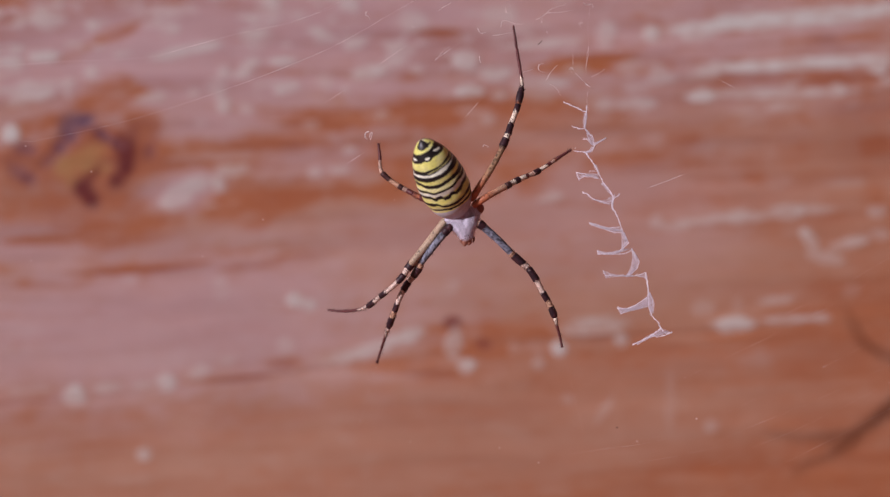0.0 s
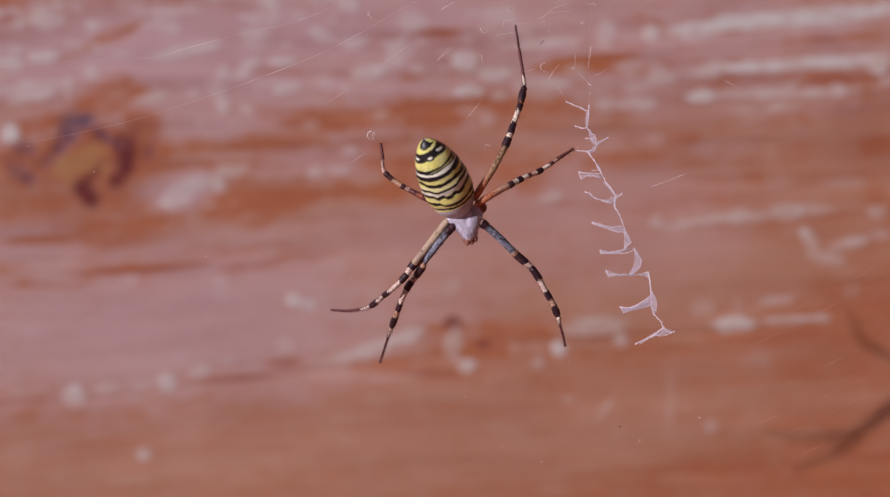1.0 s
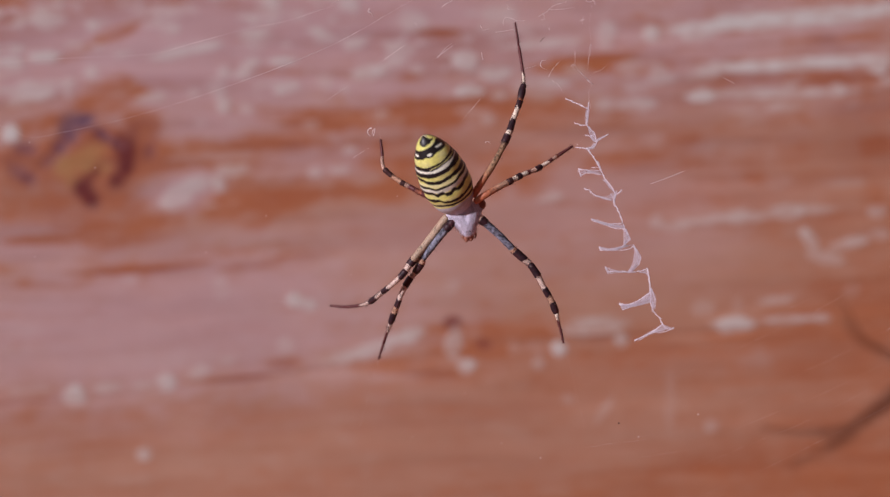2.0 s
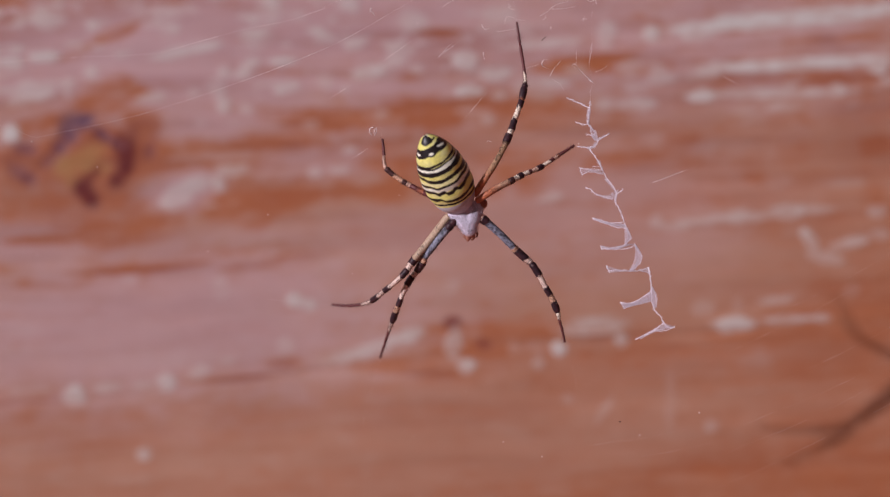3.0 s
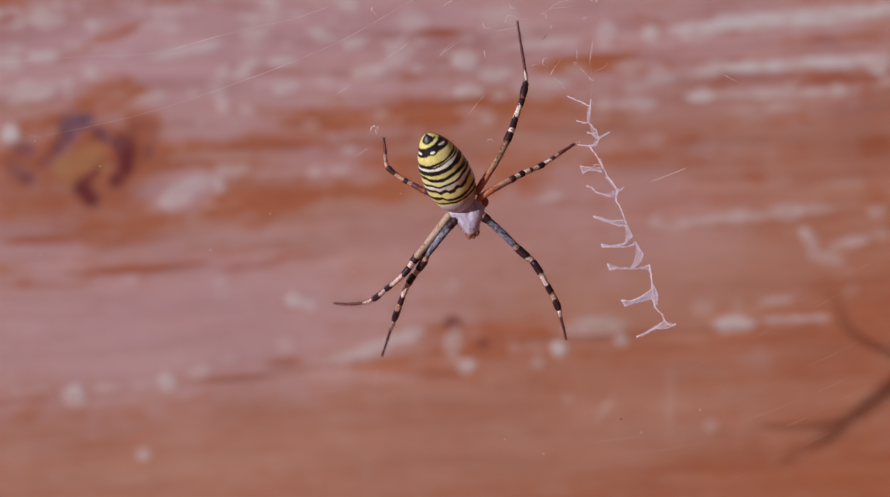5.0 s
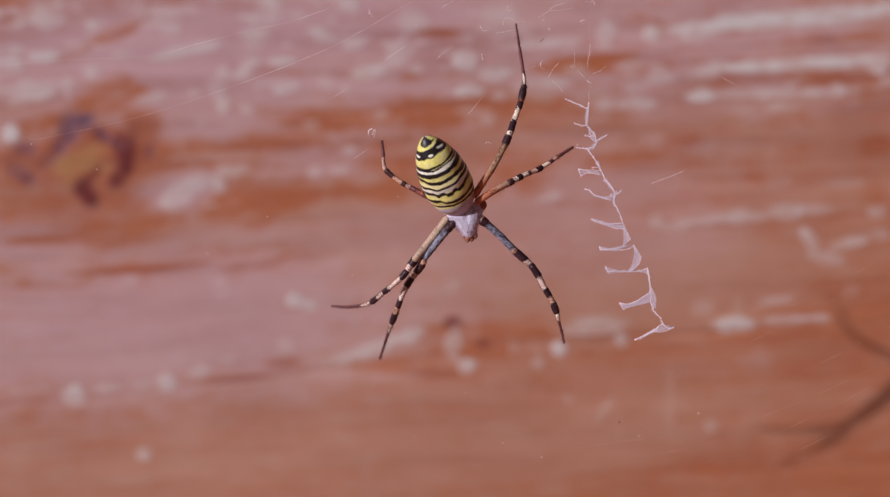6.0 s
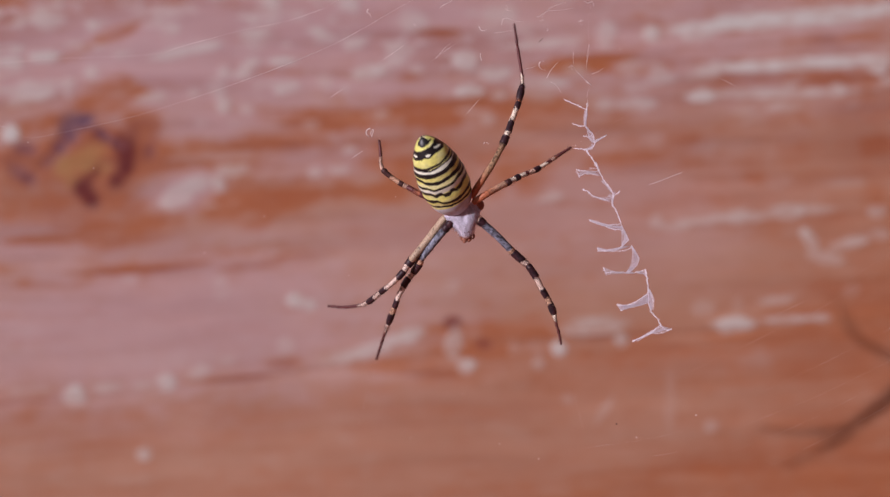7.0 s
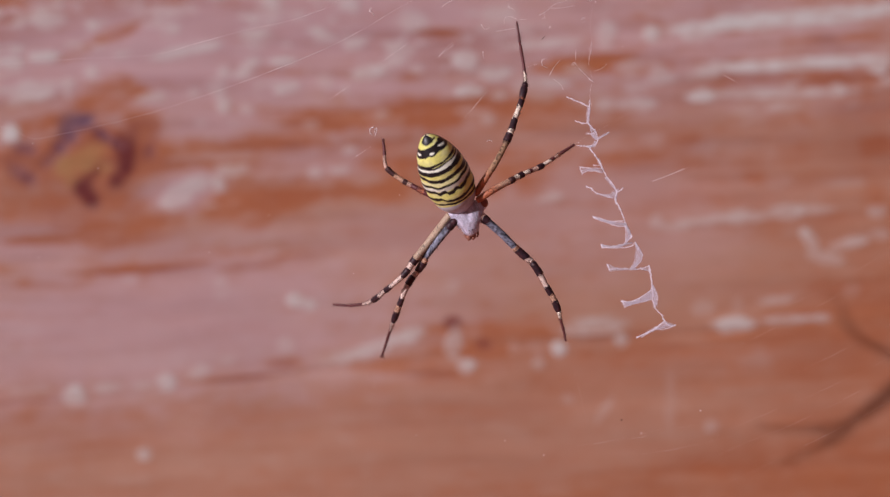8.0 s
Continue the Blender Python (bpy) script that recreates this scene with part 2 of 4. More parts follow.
def flaked_face(f):
    p = f.patch
    # pale flakes along the grain
    for row in ((-72, 31.1, 4.4, 1.2, 3, 0.75), (-67, 32, 5.1, 1.7, 3, 0.63), (-68.2, 25.9, 7.1, 2.5, 4, 0.63), (-72.5, 19.3, 2.8, 2.8, 0, 0.99), (-66.8, 38.7, 5.7, 4.6, 0, 0.33), (-44, 32.8, 11.4, 1.9, 12, 0.63),
                (-31.7, 35.9, 6.1, 2.1, 8, 0.57), (-46.9, 39.7, 8.5, 2.5, 5, 0.27), (-36.9, 24, 2.7, 3.2, 0, 0.63), (-26.9, 31.3, 6.1, 1.5, 5, 0.69), (-36.9, 29.7, 2.3, 2.3, 0, 0.45), (-29.8, 39.2, 7.6, 2.7, 5, 0.294),
                (-12.7, 29.4, 6.1, 2.1, 15, 0.69), (-8.4, 31.3, 4.4, 1.7, 12, 0.51), (-15.1, 34.4, 3.8, 2.1, 8, 0.63), (-5.1, 37.8, 5.7, 3.6, 0, 0.366), (3.4, 31.6, 4.6, 3, 5, 0.63), (8.2, 29.2, 5.7, 2.5, 5, 0.57),
                (4.4, 26.2, 4.7, 2.1, 3, 0.69), (9.1, 25.8, 2.8, 1.9, 0, 0.57), (16.7, 34.2, 14.2, 1.5, 5, 0.63), (9.1, 39.2, 5.7, 3.6, 0, 0.39), (-21.8, 12.8, 2.5, 1.9, 0, 0.35), (7.2, 21.6, 2.5, 2.3, 0, 0.45),
                (-20.3, 27.8, 2.8, 2.7, 0, 0.366), (-17.8, 13.3, 3.6, 1.6, 0, 0.4), (-16, 16.5, 2.5, 1.8, 0, 0.35), (16.7, 27.7, 8.5, 1.2, 2, 0.57), (-8, 21.2, 2.5, 1.5, 0, 0.12)):
        p("flake", *row, edge=0.26, fray=0.85)
    for row in ((57.5, 38.5, 36.1, 2.8, 5, 0.99), (41.8, 36.3, 6.1, 3, 3, 0.75), (34.5, 35.9, 3, 3.2, 0, 0.81), (26.9, 35.7, 2.7, 4.7, 0, 0.51), (59.4, 30.9, 32.3, 2.1, 3, 0.93), (44.2, 29.5, 5.1, 2.1, 0, 0.75),
                (72.2, 30.6, 3.8, 2.7, 0, 0.75), (65.1, 31.4, 8.5, 1.5, 2, 0.63), (53.7, 25.9, 25.6, 1.6, 2, 0.57), (43.3, 25.6, 4.9, 2.5, 0, 0.75), (55.6, 25.9, 5.7, 1.7, 0, 0.51), (65.6, 26.4, 2.7, 2.1, 0, 0.63),
                (35.7, 29.2, 2.8, 3.6, 0, 0.426), (30.9, 30.2, 3.8, 2.7, 0, 0.366), (31.9, 24, 6.1, 1.9, 3, 0.39), (26.2, 24, 3.8, 2.1, 0, 0.39), (35.2, 17.8, 2.7, 2.7, 0, 0.1), (44.2, 17.8, 3.6, 3.4, 0, 0.07),
                (53.7, 15.9, 2.7, 2.7, 0, 0.06), (-45, 8.3, 5.9, 3.4, 22, 0.534), (-41.7, 10.6, 8.7, 2.8, 12, 0.51), (-37.8, 10.7, 2.3, 2.3, 0, 0.69), (-35.3, 13.1, 5.7, 2.3, 6, 0.45), (-37.4, -6.4, 2.3, 3.8, 0, 0.198),
                (-25, -8.7, 2.7, 2.3, 0, 0.93), (-22.7, -9.5, 2.3, 1.9, 0, 0.51), (0.6, -6.4, 3.8, 2.1, 0, 0.27)):
        p("flake", *row, edge=0.26, fray=0.85)
    for row in ((38.5, 3.8, 6.1, 1.4, 4, 0.41), (49, 5.2, 4.2, 2.5, 3, 0.41), (57.5, 6, 6.1, 2.3, 3, 0.55), (61.8, 6.5, 6.1, 1.5, 3, 0.36), (72.2, 6.3, 3.8, 2.3, 0, 0.50), (35.2, 4.6, 2.3, 3.0, 0, 0.31),
                (49, 5.1, 27.5, 1.6, 5, 0.42), (61.1, 1.3, 2.3, 5.6, 30, 0.55), (63.4, -1.3, 6.1, 2.3, -10, 0.43), (67.9, 1.1, 8, 1.9, 14, 0.43), (72.7, 2.5, 3.8, 1.9, 5, 0.36), (67, 11, 8.5, 1.3, 3, 0.2),
                (55.6, 11.2, 4.7, 2.1, 0, 0.1), (48.8, -12.7, 8, 2.3, 2, 0.64), (57, -11.9, 10.4, 1.3, 3, 0.45), (62.7, -11.6, 3.8, 1.4, 0, 0.41), (43.3, -10.2, 4, 2.5, 0, 0.2), (55.6, -8.7, 6.6, 1.4, 4, 0.36),
                (49, -9.7, 1.9, 3.1, 0, 0.1), (67.9, -7, 2.8, 2.1, 0, 0.1)):
        p("flake", *row, edge=0.26, fray=0.85)
    for row in ((-61.8, -24.7, 3.8, 3.4, 0, 0.72), (-67.7, -23.9, 5.1, 1.4, 3, 0.21), (-56.8, -23.3, 5.1, 1.7, 5, 0.35), (-46.6, -22.4, 3, 3.0, 0, 0.54), (-50.2, -23, 3.8, 1.3, 4, 0.24), (-41.2, -20.9, 4.9, 2.5, 8, 0.35),
                (-36.6, -18.8, 3.2, 1.4, 6, 0.21), (-26.5, -16.5, 2.8, 3, 0, 0.25), (-50.3, -34.6, 2.5, 2.5, 0, 0.5), (-71.5, -23.9, 3.8, 1.4, 0, 0.19), (-17.5, -18.2, 8.5, 2.5, 8, 0.42), (-12.2, -16.9, 9.5, 1.9, 12, 0.62),
                (-6.1, -14.6, 6.1, 2.3, 15, 0.66), (1.5, -15.9, 3, 5.6, -6, 0.54), (3.6, -19.7, 3.2, 2.7, 0, 0.65), (11.5, -16.8, 1.9, 2.5, 0, 0.22), (15.6, -18.9, 1.9, 3, 0, 0.25), (19.1, -16.5, 2.1, 2.3, 0, 0.72),
                (24.3, -13, 10.4, 2.8, 6, 0.45), (29.5, -15.4, 1.9, 2.3, 0, 0.54), (20.5, -25, 1.9, 2.3, 0, 0.18), (44.4, -29.6, 2.8, 2.3, 0, 0.28), (26.7, -26.9, 1.5, 6.1, -35, 0.24), (37.6, -26.3, 2.1, 10.2, 0, 0.14),
                (51.8, -18.7, 6.6, 3.4, 20, 0.11), (-52.6, -5.4, 2.5, 1.6, 0, 0.15)):
        p("flake", *row, edge=0.26, fray=0.85)
    # stray flecks of the old film, thicker towards the top
    rng = random.Random(31)
    for k in range(230):
        u, v = rng.uniform(-90, 90), rng.uniform(-2, 50)
        if u < -48 and 4 < v < 25:
            continue
        if rng.random() < (0.9 if v > 20 else 0.08) * (1.0 if u < 20 else 0.5):
            size = rng.uniform(0.5, 1.7)
            p("flake", u, v, size * rng.uniform(1.4, 4.0), size, rng.uniform(0, 12), rng.uniform(0.12, 0.45), edge=0.35, fray=1.0)
    # dark seams in the grain
    for row in ((-54, 36.1, 5.7, 0.9, 25, 0.3), (-29.3, 17, 19, 0.7, 3, 0.45), (-22.7, 21.3, 11.4, 0.8, 4, 0.35), (-67.3, 1.3, 10.4, 0.8, 2, 0.35), (-50.7, -3.4, 20.9, 0.8, 4, 0.35), (-68.7, -1.6, 10.4, 0.6, 2, 0.35),
                (-73, -26, 19.9, 0.9, 3, 0.35), (-33.6, -21.8, 13.3, 0.9, 6, 0.4), (-27.1, -19.2, 4.7, 1.3, 4, 0.35), (1.2, -12.5, 2.9, 2.4, 0, 0.9), (6.3, -15.9, 3.0, 1.9, 0, 0.8), (-1.3, -21.1, 10.4, 1.5, 0, 0.35),
                (26.2, -15.2, 9.5, 0.8, 3, 0.35), (63.2, 34.9, 4.7, 1.5, 0, 0.35), (67.9, 28.5, 11.4, 0.7, 3, 0.3), (71.7, 16.7, 4.2, 2.5, 0, 0.2), (-49.3, 16.4, 2.3, 1.9, 0, 0.4), (37.6, -16.3, 5.7, 0.8, 3, 0.25),
                (-1.3, 36.1, 6.6, 1.1, 2, 0.3), (-70.1, 11.7, 2.8, 2.1, 0, 0.7), (58.4, -14.4, 11.4, 0.7, 3, 0.3), (-60.2, 18, 6.6, 3.8, 0, 0.3), (-70.6, 14, 8.5, 5.7, 0, 0.35), (-50.7, 18.8, 6.6, 5.7, 0, 0.3)):
        p("dark", *row, edge=0.5)
    for row in ((-63.96, 9.3, 31.31, 16.13, 0, 0.3), (69.84, 18.31, 16.13, 10.44, 0, 0.25), (48.02, -19.17, 47.45, 5.69, 4, 0.12)):
        p("dark", *row, edge=0.9)
    # knot: purple-black rim and red resin round an amber heart
    for row in ((-60.0, 14.6, 5.2, 3.6, 10, 1), (-63.2, 13.6, 4.2, 3.4, 30, 0.9), (-58.7, 16.4, 4.2, 2.5, 0, 0.7), (-57.4, 13.6, 3.2, 2.6, 0, 0.7), (-61.9, 11.2, 3.2, 2.5, 0, 0.7)):
        p("amber", *row, edge=0.6, fray=0.4)
    for row in ((-61.4, 21.2, 5.6, 3.2, 4, 1), (-62.9, 19.2, 3.4, 3.4, 60, 1), (-64.2, 17.2, 3.0, 2.6, 60, 0.75), (-66.4, 14.6, 3.6, 2.0, 35, 0.4), (-70.0, 16.6, 3.5, 2.2, -5, 0.6),
                (-71.6, 12.9, 4.0, 2.6, -25, 0.45), (-69.6, 11.6, 2.6, 2.4, 0, 0.45), (-57.1, 19, 4.1, 2.0, -38, 0.9), (-55, 17.6, 3.0, 1.8, -40, 0.8), (-49.3, 16.3, 2.3, 2.6, 0, 0.4)):
        p("stain", *row, edge=0.6, fray=0.5)
    for row in ((-53.3, 16.3, 5.1, 3.1, -88, 1), (-53.3, 13.7, 4.5, 2.8, 75, 1), (-54.8, 11.6, 3.2, 2.6, 50, 0.9), (-60.5, 10, 3.5, 3.1, -60, 1), (-59.3, 8.3, 3.5, 2.6, -50, 1), (-60, 11.4, 3.0, 1.8, 50, 0.8),
                (-58.4, 12.7, 2.5, 1.5, 40, 0.7), (-54.1, 18.2, 2.5, 1.8, -60, 0.7), (-52, 17.8, 1.6, 5.1, 0, 0.4)):
        p("resin", *row, edge=0.6, fray=0.4)
    # long drying crack
    p("low", -64.91, -25.43, 56.93, 0.85, 3, 0.2)
    p("low", -21.26, -20.59, 45.55, 0.85, 6, 0.3)
    p("low", 32.83, -14.8, 43.65, 0.76, 3, 0.6)


def timber_mesh(us, vs, half, worn, seed):
    """A squared timber with rounded arrises; its face lies at y = 0, looking to -y."""
    u, v = np.meshgrid(us, vs)
    f = Face(u, v + 0 if worn else v + seed * 37.0)
    if worn:
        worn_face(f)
        flaked_face(f)
    else:
        f.masks["film"] += 0.35
    M = f.masks
    n1 = fractal(u / 16, f.g / 1.1, 21 + seed, 5) - 0.5
    n2 = fractal(u / 55, f.g / 4.5, 33 + seed, 4) - 0.5
    n3 = fractal(u / 5.0, f.g / 3.2, 47 + seed, 3) - 0.5
    n4 = fractal(u / 24, f.g / 2.3, 61 + seed, 3, 0.5) - 0.5
    crumb = fractal(u / 2.2, f.g / 1.3, 91 + seed, 3, 0.6)
    up = step(v, -8, 22)
    flecks = step(fractal(u / 4.2, f.g / 2.3, 55 + seed, 3), 0.60, 0.74) * (0.05 + 0.50 * step(v, 17, 29)) * step(25 - u, -30, 40)
    calm = 0.38 + 0.62 * np.maximum(step(v, -26, -8) * step(-u, -40, -5), step(v, 8, 20))
    film = np.clip((0.23 + 0.08 * step(v, -20, 0) + 0.72 * M["film"]) * (1 - 0.95 * M["bare"]) + calm * (0.55 * n1 + 0.5 * n2 + 0.4 * n3 + 0.5 * (crumb - 0.5)) + 0.5 * n4 * (0.2 + 0.8 * up), 0, 1)
    film = 0.35 * film + 0.65 * step(film, 0.12, 0.74)
    flake = np.clip(np.maximum(M["flake"], flecks * (1 - 0.8 * M["bare"])) * (0.70 + 0.40 * step(crumb, 0.30, 0.58)) * (1 + 0.9 * n1), 0, 1)
    dark = np.clip(M["dark"] * (0.6 + 0.8 * crumb) + step(-n2 - 0.5 * n1, 0.12, 0.32) * 0.30 * calm * (1 - flake), 0, 1)
    dark = np.clip(dark + 0.22 * up * step(-n4, 0.05, 0.25) * (1 - flake), 0, 1)
    h = 0.5 * (fractal(u / 34, f.g / 15, 71 + seed, 3) - 0.5) + 0.22 * n2 + 0.16 * n1 + 0.14 * flake - 0.8 * M["low"] - 0.25 * M["stain"]
    edge = np.maximum(0, np.abs(v - (vs[0] + vs[-1]) / 2) - (half - 6)) / 6
    y = -h + 6 * (1 - np.sqrt(np.clip(1 - edge ** 2, 0, 1)))
    rows, cols = u.shape
    verts = np.stack([u, y, v], -1).reshape(-1, 3)
    faces = grid_faces(rows, cols)
    # back and ends
    back = np.array([[us[0], 60, vs[0]], [us[-1], 60, vs[0]], [us[-1], 60, vs[-1]], [us[0], 60, vs[-1]]])
    k = len(verts)
    verts = np.concatenate([verts, back]) * MM
    faces.append((k + 3, k + 2, k + 1, k))
    faces.append(tuple([k + 1, k] + list(range(0, cols))))
    faces.append(tuple([k + 3, k + 2] + [(rows - 1) * cols + j for j in range(cols - 1, -1, -1)]))
    faces.append(tuple([k, k + 3] + [i * cols for i in range(rows - 1, -1, -1)]))
    faces.append(tuple([k + 2, k + 1] + [i * cols + cols - 1 for i in range(rows)]))
    pad = lambda a: np.concatenate([a.ravel(), np.zeros(4)])
    return mesh_of("timber", verts, faces, TIMBER, True,
                   {"film": pad(film), "flake": pad(flake), "dark": pad(dark), "stain": pad(np.clip(M["stain"] * (0.48 + 0.7 * crumb), 0, 1)),
                    "amber": pad(np.clip(M["amber"] * (0.35 + 1.1 * crumb), 0, 1)), "grey_film": pad(M["grey_film"]), "resin": pad(M["resin"])})


def build_wall():
    wall = tagged(new("wall_north"), "wall of weathered red-brown stained squared timbers", "wall", kind="structure")
    wall.location = (0, WOOD_Y, 0)
    dense_u = np.concatenate([np.linspace(-1200, -100, 45)[:-1], np.linspace(-100, 100, 571), np.linspace(100, 1200, 45)[1:]])
    dense_v = np.concatenate([np.linspace(-100, -94, 6)[:-1], np.linspace(-94, -50, 45)[:-1], np.linspace(-50, 50, 286),
                              np.linspace(50, 94, 45)[1:], np.linspace(94, 100, 6)[1:]])
    t = part("timber", timber_mesh(dense_u, dense_v, 100, True, 0), wall, "red-brown stain with pale flaking film, a knot and a crack")
    t.location.z = EYE_Z
    plain_u = np.linspace(-1200, 1200, 241)
    plain_v = np.concatenate([np.linspace(-100, -94, 5)[:-1], np.linspace(-94, 94, 60), np.linspace(94, 100, 5)[1:]])
    shared = timber_mesh(plain_u, plain_v, 100, False, 1)
    for k in range(-6, 7):
        if k != 0:
            t = part("timber", shared, wall)
            t.location.z = EYE_Z + 0.2005 * k


def build_ground():
    bm = bmesh.new()
    bmesh.ops.create_grid(bm, x_segments=40, y_segments=40, size=600)
    me = bpy.data.meshes.new("ground")
    bm.to_mesh(me)
    bm.free()
    me.materials.append(ground_material())
    # added out of view: closes the place and throws red fill upward
    g = tagged(new("ground", me), "unseen ground before the wall, red to bounce warm fill light", "ground", kind="structure")
    g.location.z = -0.11


# ------------------------------------------------------------------ spider
TINTS = {"black": (0.026, 0.012, 0.017), "tan": (0.62, 0.37, 0.24), "cream": (0.90, 0.76, 0.60), "buff": (0.76, 0.58, 0.48), "steel": (0.215, 0.225, 0.285),
         "rust": (0.50, 0.165, 0.075), "olive": (0.42, 0.25, 0.14), "umber": (0.14, 0.036, 0.036), "pink": (0.68, 0.44, 0.33), "brown": (0.06, 0.026, 0.024), "fawn": (0.48, 0.35, 0.24)}


def smooth_path(pts, per):
    """A soft curve through points (rows of x, y, z and more columns)."""
    P = np.asarray(pts, float)
    P = np.concatenate([[2 * P[0] - P[1]], P, [2 * P[-1] - P[-2]]])
    out = []
    for i in range(1, len(P) - 2):
        a, b, c, d = P[i - 1:i + 3]
        for t in np.linspace(0, 1, per, endpoint=False):
            out.append(0.5 * (2 * b + (c - a) * t + (2 * a - 5 * b + 4 * c - d) * t * t + (3 * b - a - 3 * c + d) * t ** 3))
    out.append(P[-2])
    return np.array(out)


def sweep(path, radii, sides=10, base=0):
    """Rings along a path, closed at both ends. Returns vertices and faces."""
    path = np.asarray(path, float)
    tan = np.gradient(path, axis=0)
    tan /= np.linalg.norm(tan, axis=1)[:, None] + 1e-12
    ref = np.array([0.0, 1.0, 0.0])
    s = np.cross(tan, ref)
    bad = np.linalg.norm(s, axis=1) < 1e-3
    s[bad] = np.cross(tan[bad], np.array([1.0, 0, 0]))
    s /= np.linalg.norm(s, axis=1)[:, None]
    w = np.cross(s, tan)
    a = np.linspace(0, 2 * math.pi, sides, endpoint=False)
    ring = path[:, None, :] + np.asarray(radii)[:, None, None] * (np.cos(a)[None, :, None] * s[:, None, :] + np.sin(a)[None, :, None] * w[:, None, :])
    v = ring.reshape(-1, 3)
    f = grid_faces(len(path), sides, True, base)
    f.append(tuple(base + k for k in range(sides - 1, -1, -1)))
    f.append(tuple(base + (len(path) - 1) * sides + k for k in range(sides)))
    return v, f


def hairs(rng, path, radii, count, lo, hi, thick, base):
    """Short bristles standing off a limb."""
    vs, fs = [], []
    for _ in range(count):
        i = rng.randrange(1, len(path) - 1)
        t = Vector(path[i + 1] - path[i - 1]).normalized()
        side = t.orthogonal().normalized()
        side.rotate(Matrix.Rotation(rng.uniform(0, 2 * math.pi), 3, t))
        root = Vector(path[i]) + side * radii[i] * 0.9
        tip = root + (side * rng.uniform(0.6, 1.0) + t * rng.uniform(0.5, 1.2)).normalized() * rng.uniform(lo, hi)
        o = t * thick
        q = side.cross(t) * thick
        k = base + len(vs)
        vs += [root + o, root - o * 0.5 + q, root - o * 0.5 - q, tip]
        fs += [(k, k + 1, k + 3), (k + 1, k + 2, k + 3), (k + 2, k, k + 3)]
    return np.array([tuple(v) for v in vs]).reshape(-1, 3), fs


SEGMENTS = ("femur", "patella", "tibia", "metatarsus", "tarsus")


def leg(spider, rng, points, joints):
    """points: x, z, y, half thickness in mm and the tint from there on; joints: where a new segment begins."""
    root = None
    cuts = [0, *joints, len(points) - 1]
    holder = tagged(new("leg"), "black and cream banded leg")
    holder.parent = spider
    for name, a, b in zip(SEGMENTS, cuts[:-1], cuts[1:]):
        if b <= a:
            continue
        rows = [(p[0] * (1 + p[2] / 280), p[2], p[1] * (1 + p[2] / 280), p[3] * (0.97 - 0.10 * k / len(points))) for k, p in enumerate(points)]
        per = 14
        dense = smooth_path(rows, per)[a * per:b * per + 1]
        path, rad = dense[:, :3] * MM, dense[:, 3] * MM
        # a slight swelling at each end of the segment, pinched joints
        x = np.linspace(0, 1, len(dense))
        rad = rad * (1 + 0.12 * np.exp(-((x - 0.93) / 0.07) ** 2) - 0.22 * np.exp(-(x / 0.025) ** 2) - 0.22 * np.exp(-((1 - x) / 0.025) ** 2))
        v, f = sweep(path, rad, 14)
        # uneven band edges, speckles and a lighter bloom
        ii, jj = np.meshgrid(np.arange(len(dense)), np.arange(14), indexing="ij")
        ph = rng.uniform(0, 50)
        shift = ii + per * 0.24 * (fractal(jj * 0.75 + ph, ii * 0.34, 2, 3) - 0.5) * 2
        idx = np.clip(a + np.floor(shift / per).astype(int), a, b - 1)
        keys = [TINTS[p[4]] for p in points]
        tint = np.array(keys)[idx]
        late = np.array(keys)[np.minimum(idx + 1, len(keys) - 1)]
        soft = np.array([p[4] in ("rust", "olive") for p in points])[idx][..., None] * np.clip(shift / per - np.floor(shift / per), 0, 1)[..., None]
        tint = tint * (1 - soft) + late * soft
        mott = fractal(jj * 0.9 + ph, ii * 0.45, 9, 3)
        tint = tint * (0.80 + 0.42 * mott)[..., None]
        dotted = np.array([0.66 if p[4] in ("steel", "olive") else 0.82 for p in points])[idx]
        speck = (vnoise(jj * 1.0 + ph, ii * 0.8, 40) > dotted) & (tint.max(-1) > 0.12)
        tint[speck] *= 0.3
        pale = (vnoise(jj * 1.1 + ph, ii * 0.6, 61) > 0.95) & (tint.max(-1) <= 0.05)
        tint[pale] = (0.20, 0.15, 0.13)
        steel = np.array([p[4] == "steel" for p in points])[idx]
        bloom = vnoise(jj * 0.8 + ph, ii * 0.35, 83)
        tint[steel & (bloom > 0.70)] *= 1.5
        tint[steel & (bloom < 0.22)] *= 0.45
        tinge = np.clip(2.2 * (fractal(jj * 0.8 + ph, ii * 0.4, 52, 3) - 0.45), 0, 1) * (tint.max(-1) < 0.06)
        tint = tint + tinge[..., None] * np.array((0.075, 0.022, 0.022))
        fat = np.array([1.17 if p[4] in ("black", "brown") else 0.98 if p[4] == "cream" else 0.92 if p[4] in ("buff", "pink") else 1.0 for p in points])[idx]
        lump = fat + 0.16 * (fractal(jj * 0.7 + ph, ii * 0.5, 77, 2) - 0.5)
        v = (v.reshape(len(dense), 14, 3) - path[:, None, :]) * lump[..., None] + path[:, None, :]
        v, tint = v.reshape(-1, 3), tint.reshape(-1, 3)
        span = np.linalg.norm(np.diff(path, axis=0), axis=1).sum() / MM
        hv, hf = hairs(rng, path, rad, int(70 * span), 0.10 * MM, 0.42 * MM, 0.014 * MM, len(v))
        sv, sf = hairs(rng, path, rad, int(1.6 * span), 0.5 * MM, 1.0 * MM, 0.022 * MM, len(v) + len(hv))
        tint = np.concatenate([tint, np.tile((0.07, 0.035, 0.035), (len(hv) + len(sv), 1))])
        me = mesh_of(name, np.concatenate([v, hv, sv]), f + hf + sf, LEG, True, None, tint)
        part(name, me, holder)
    return holder


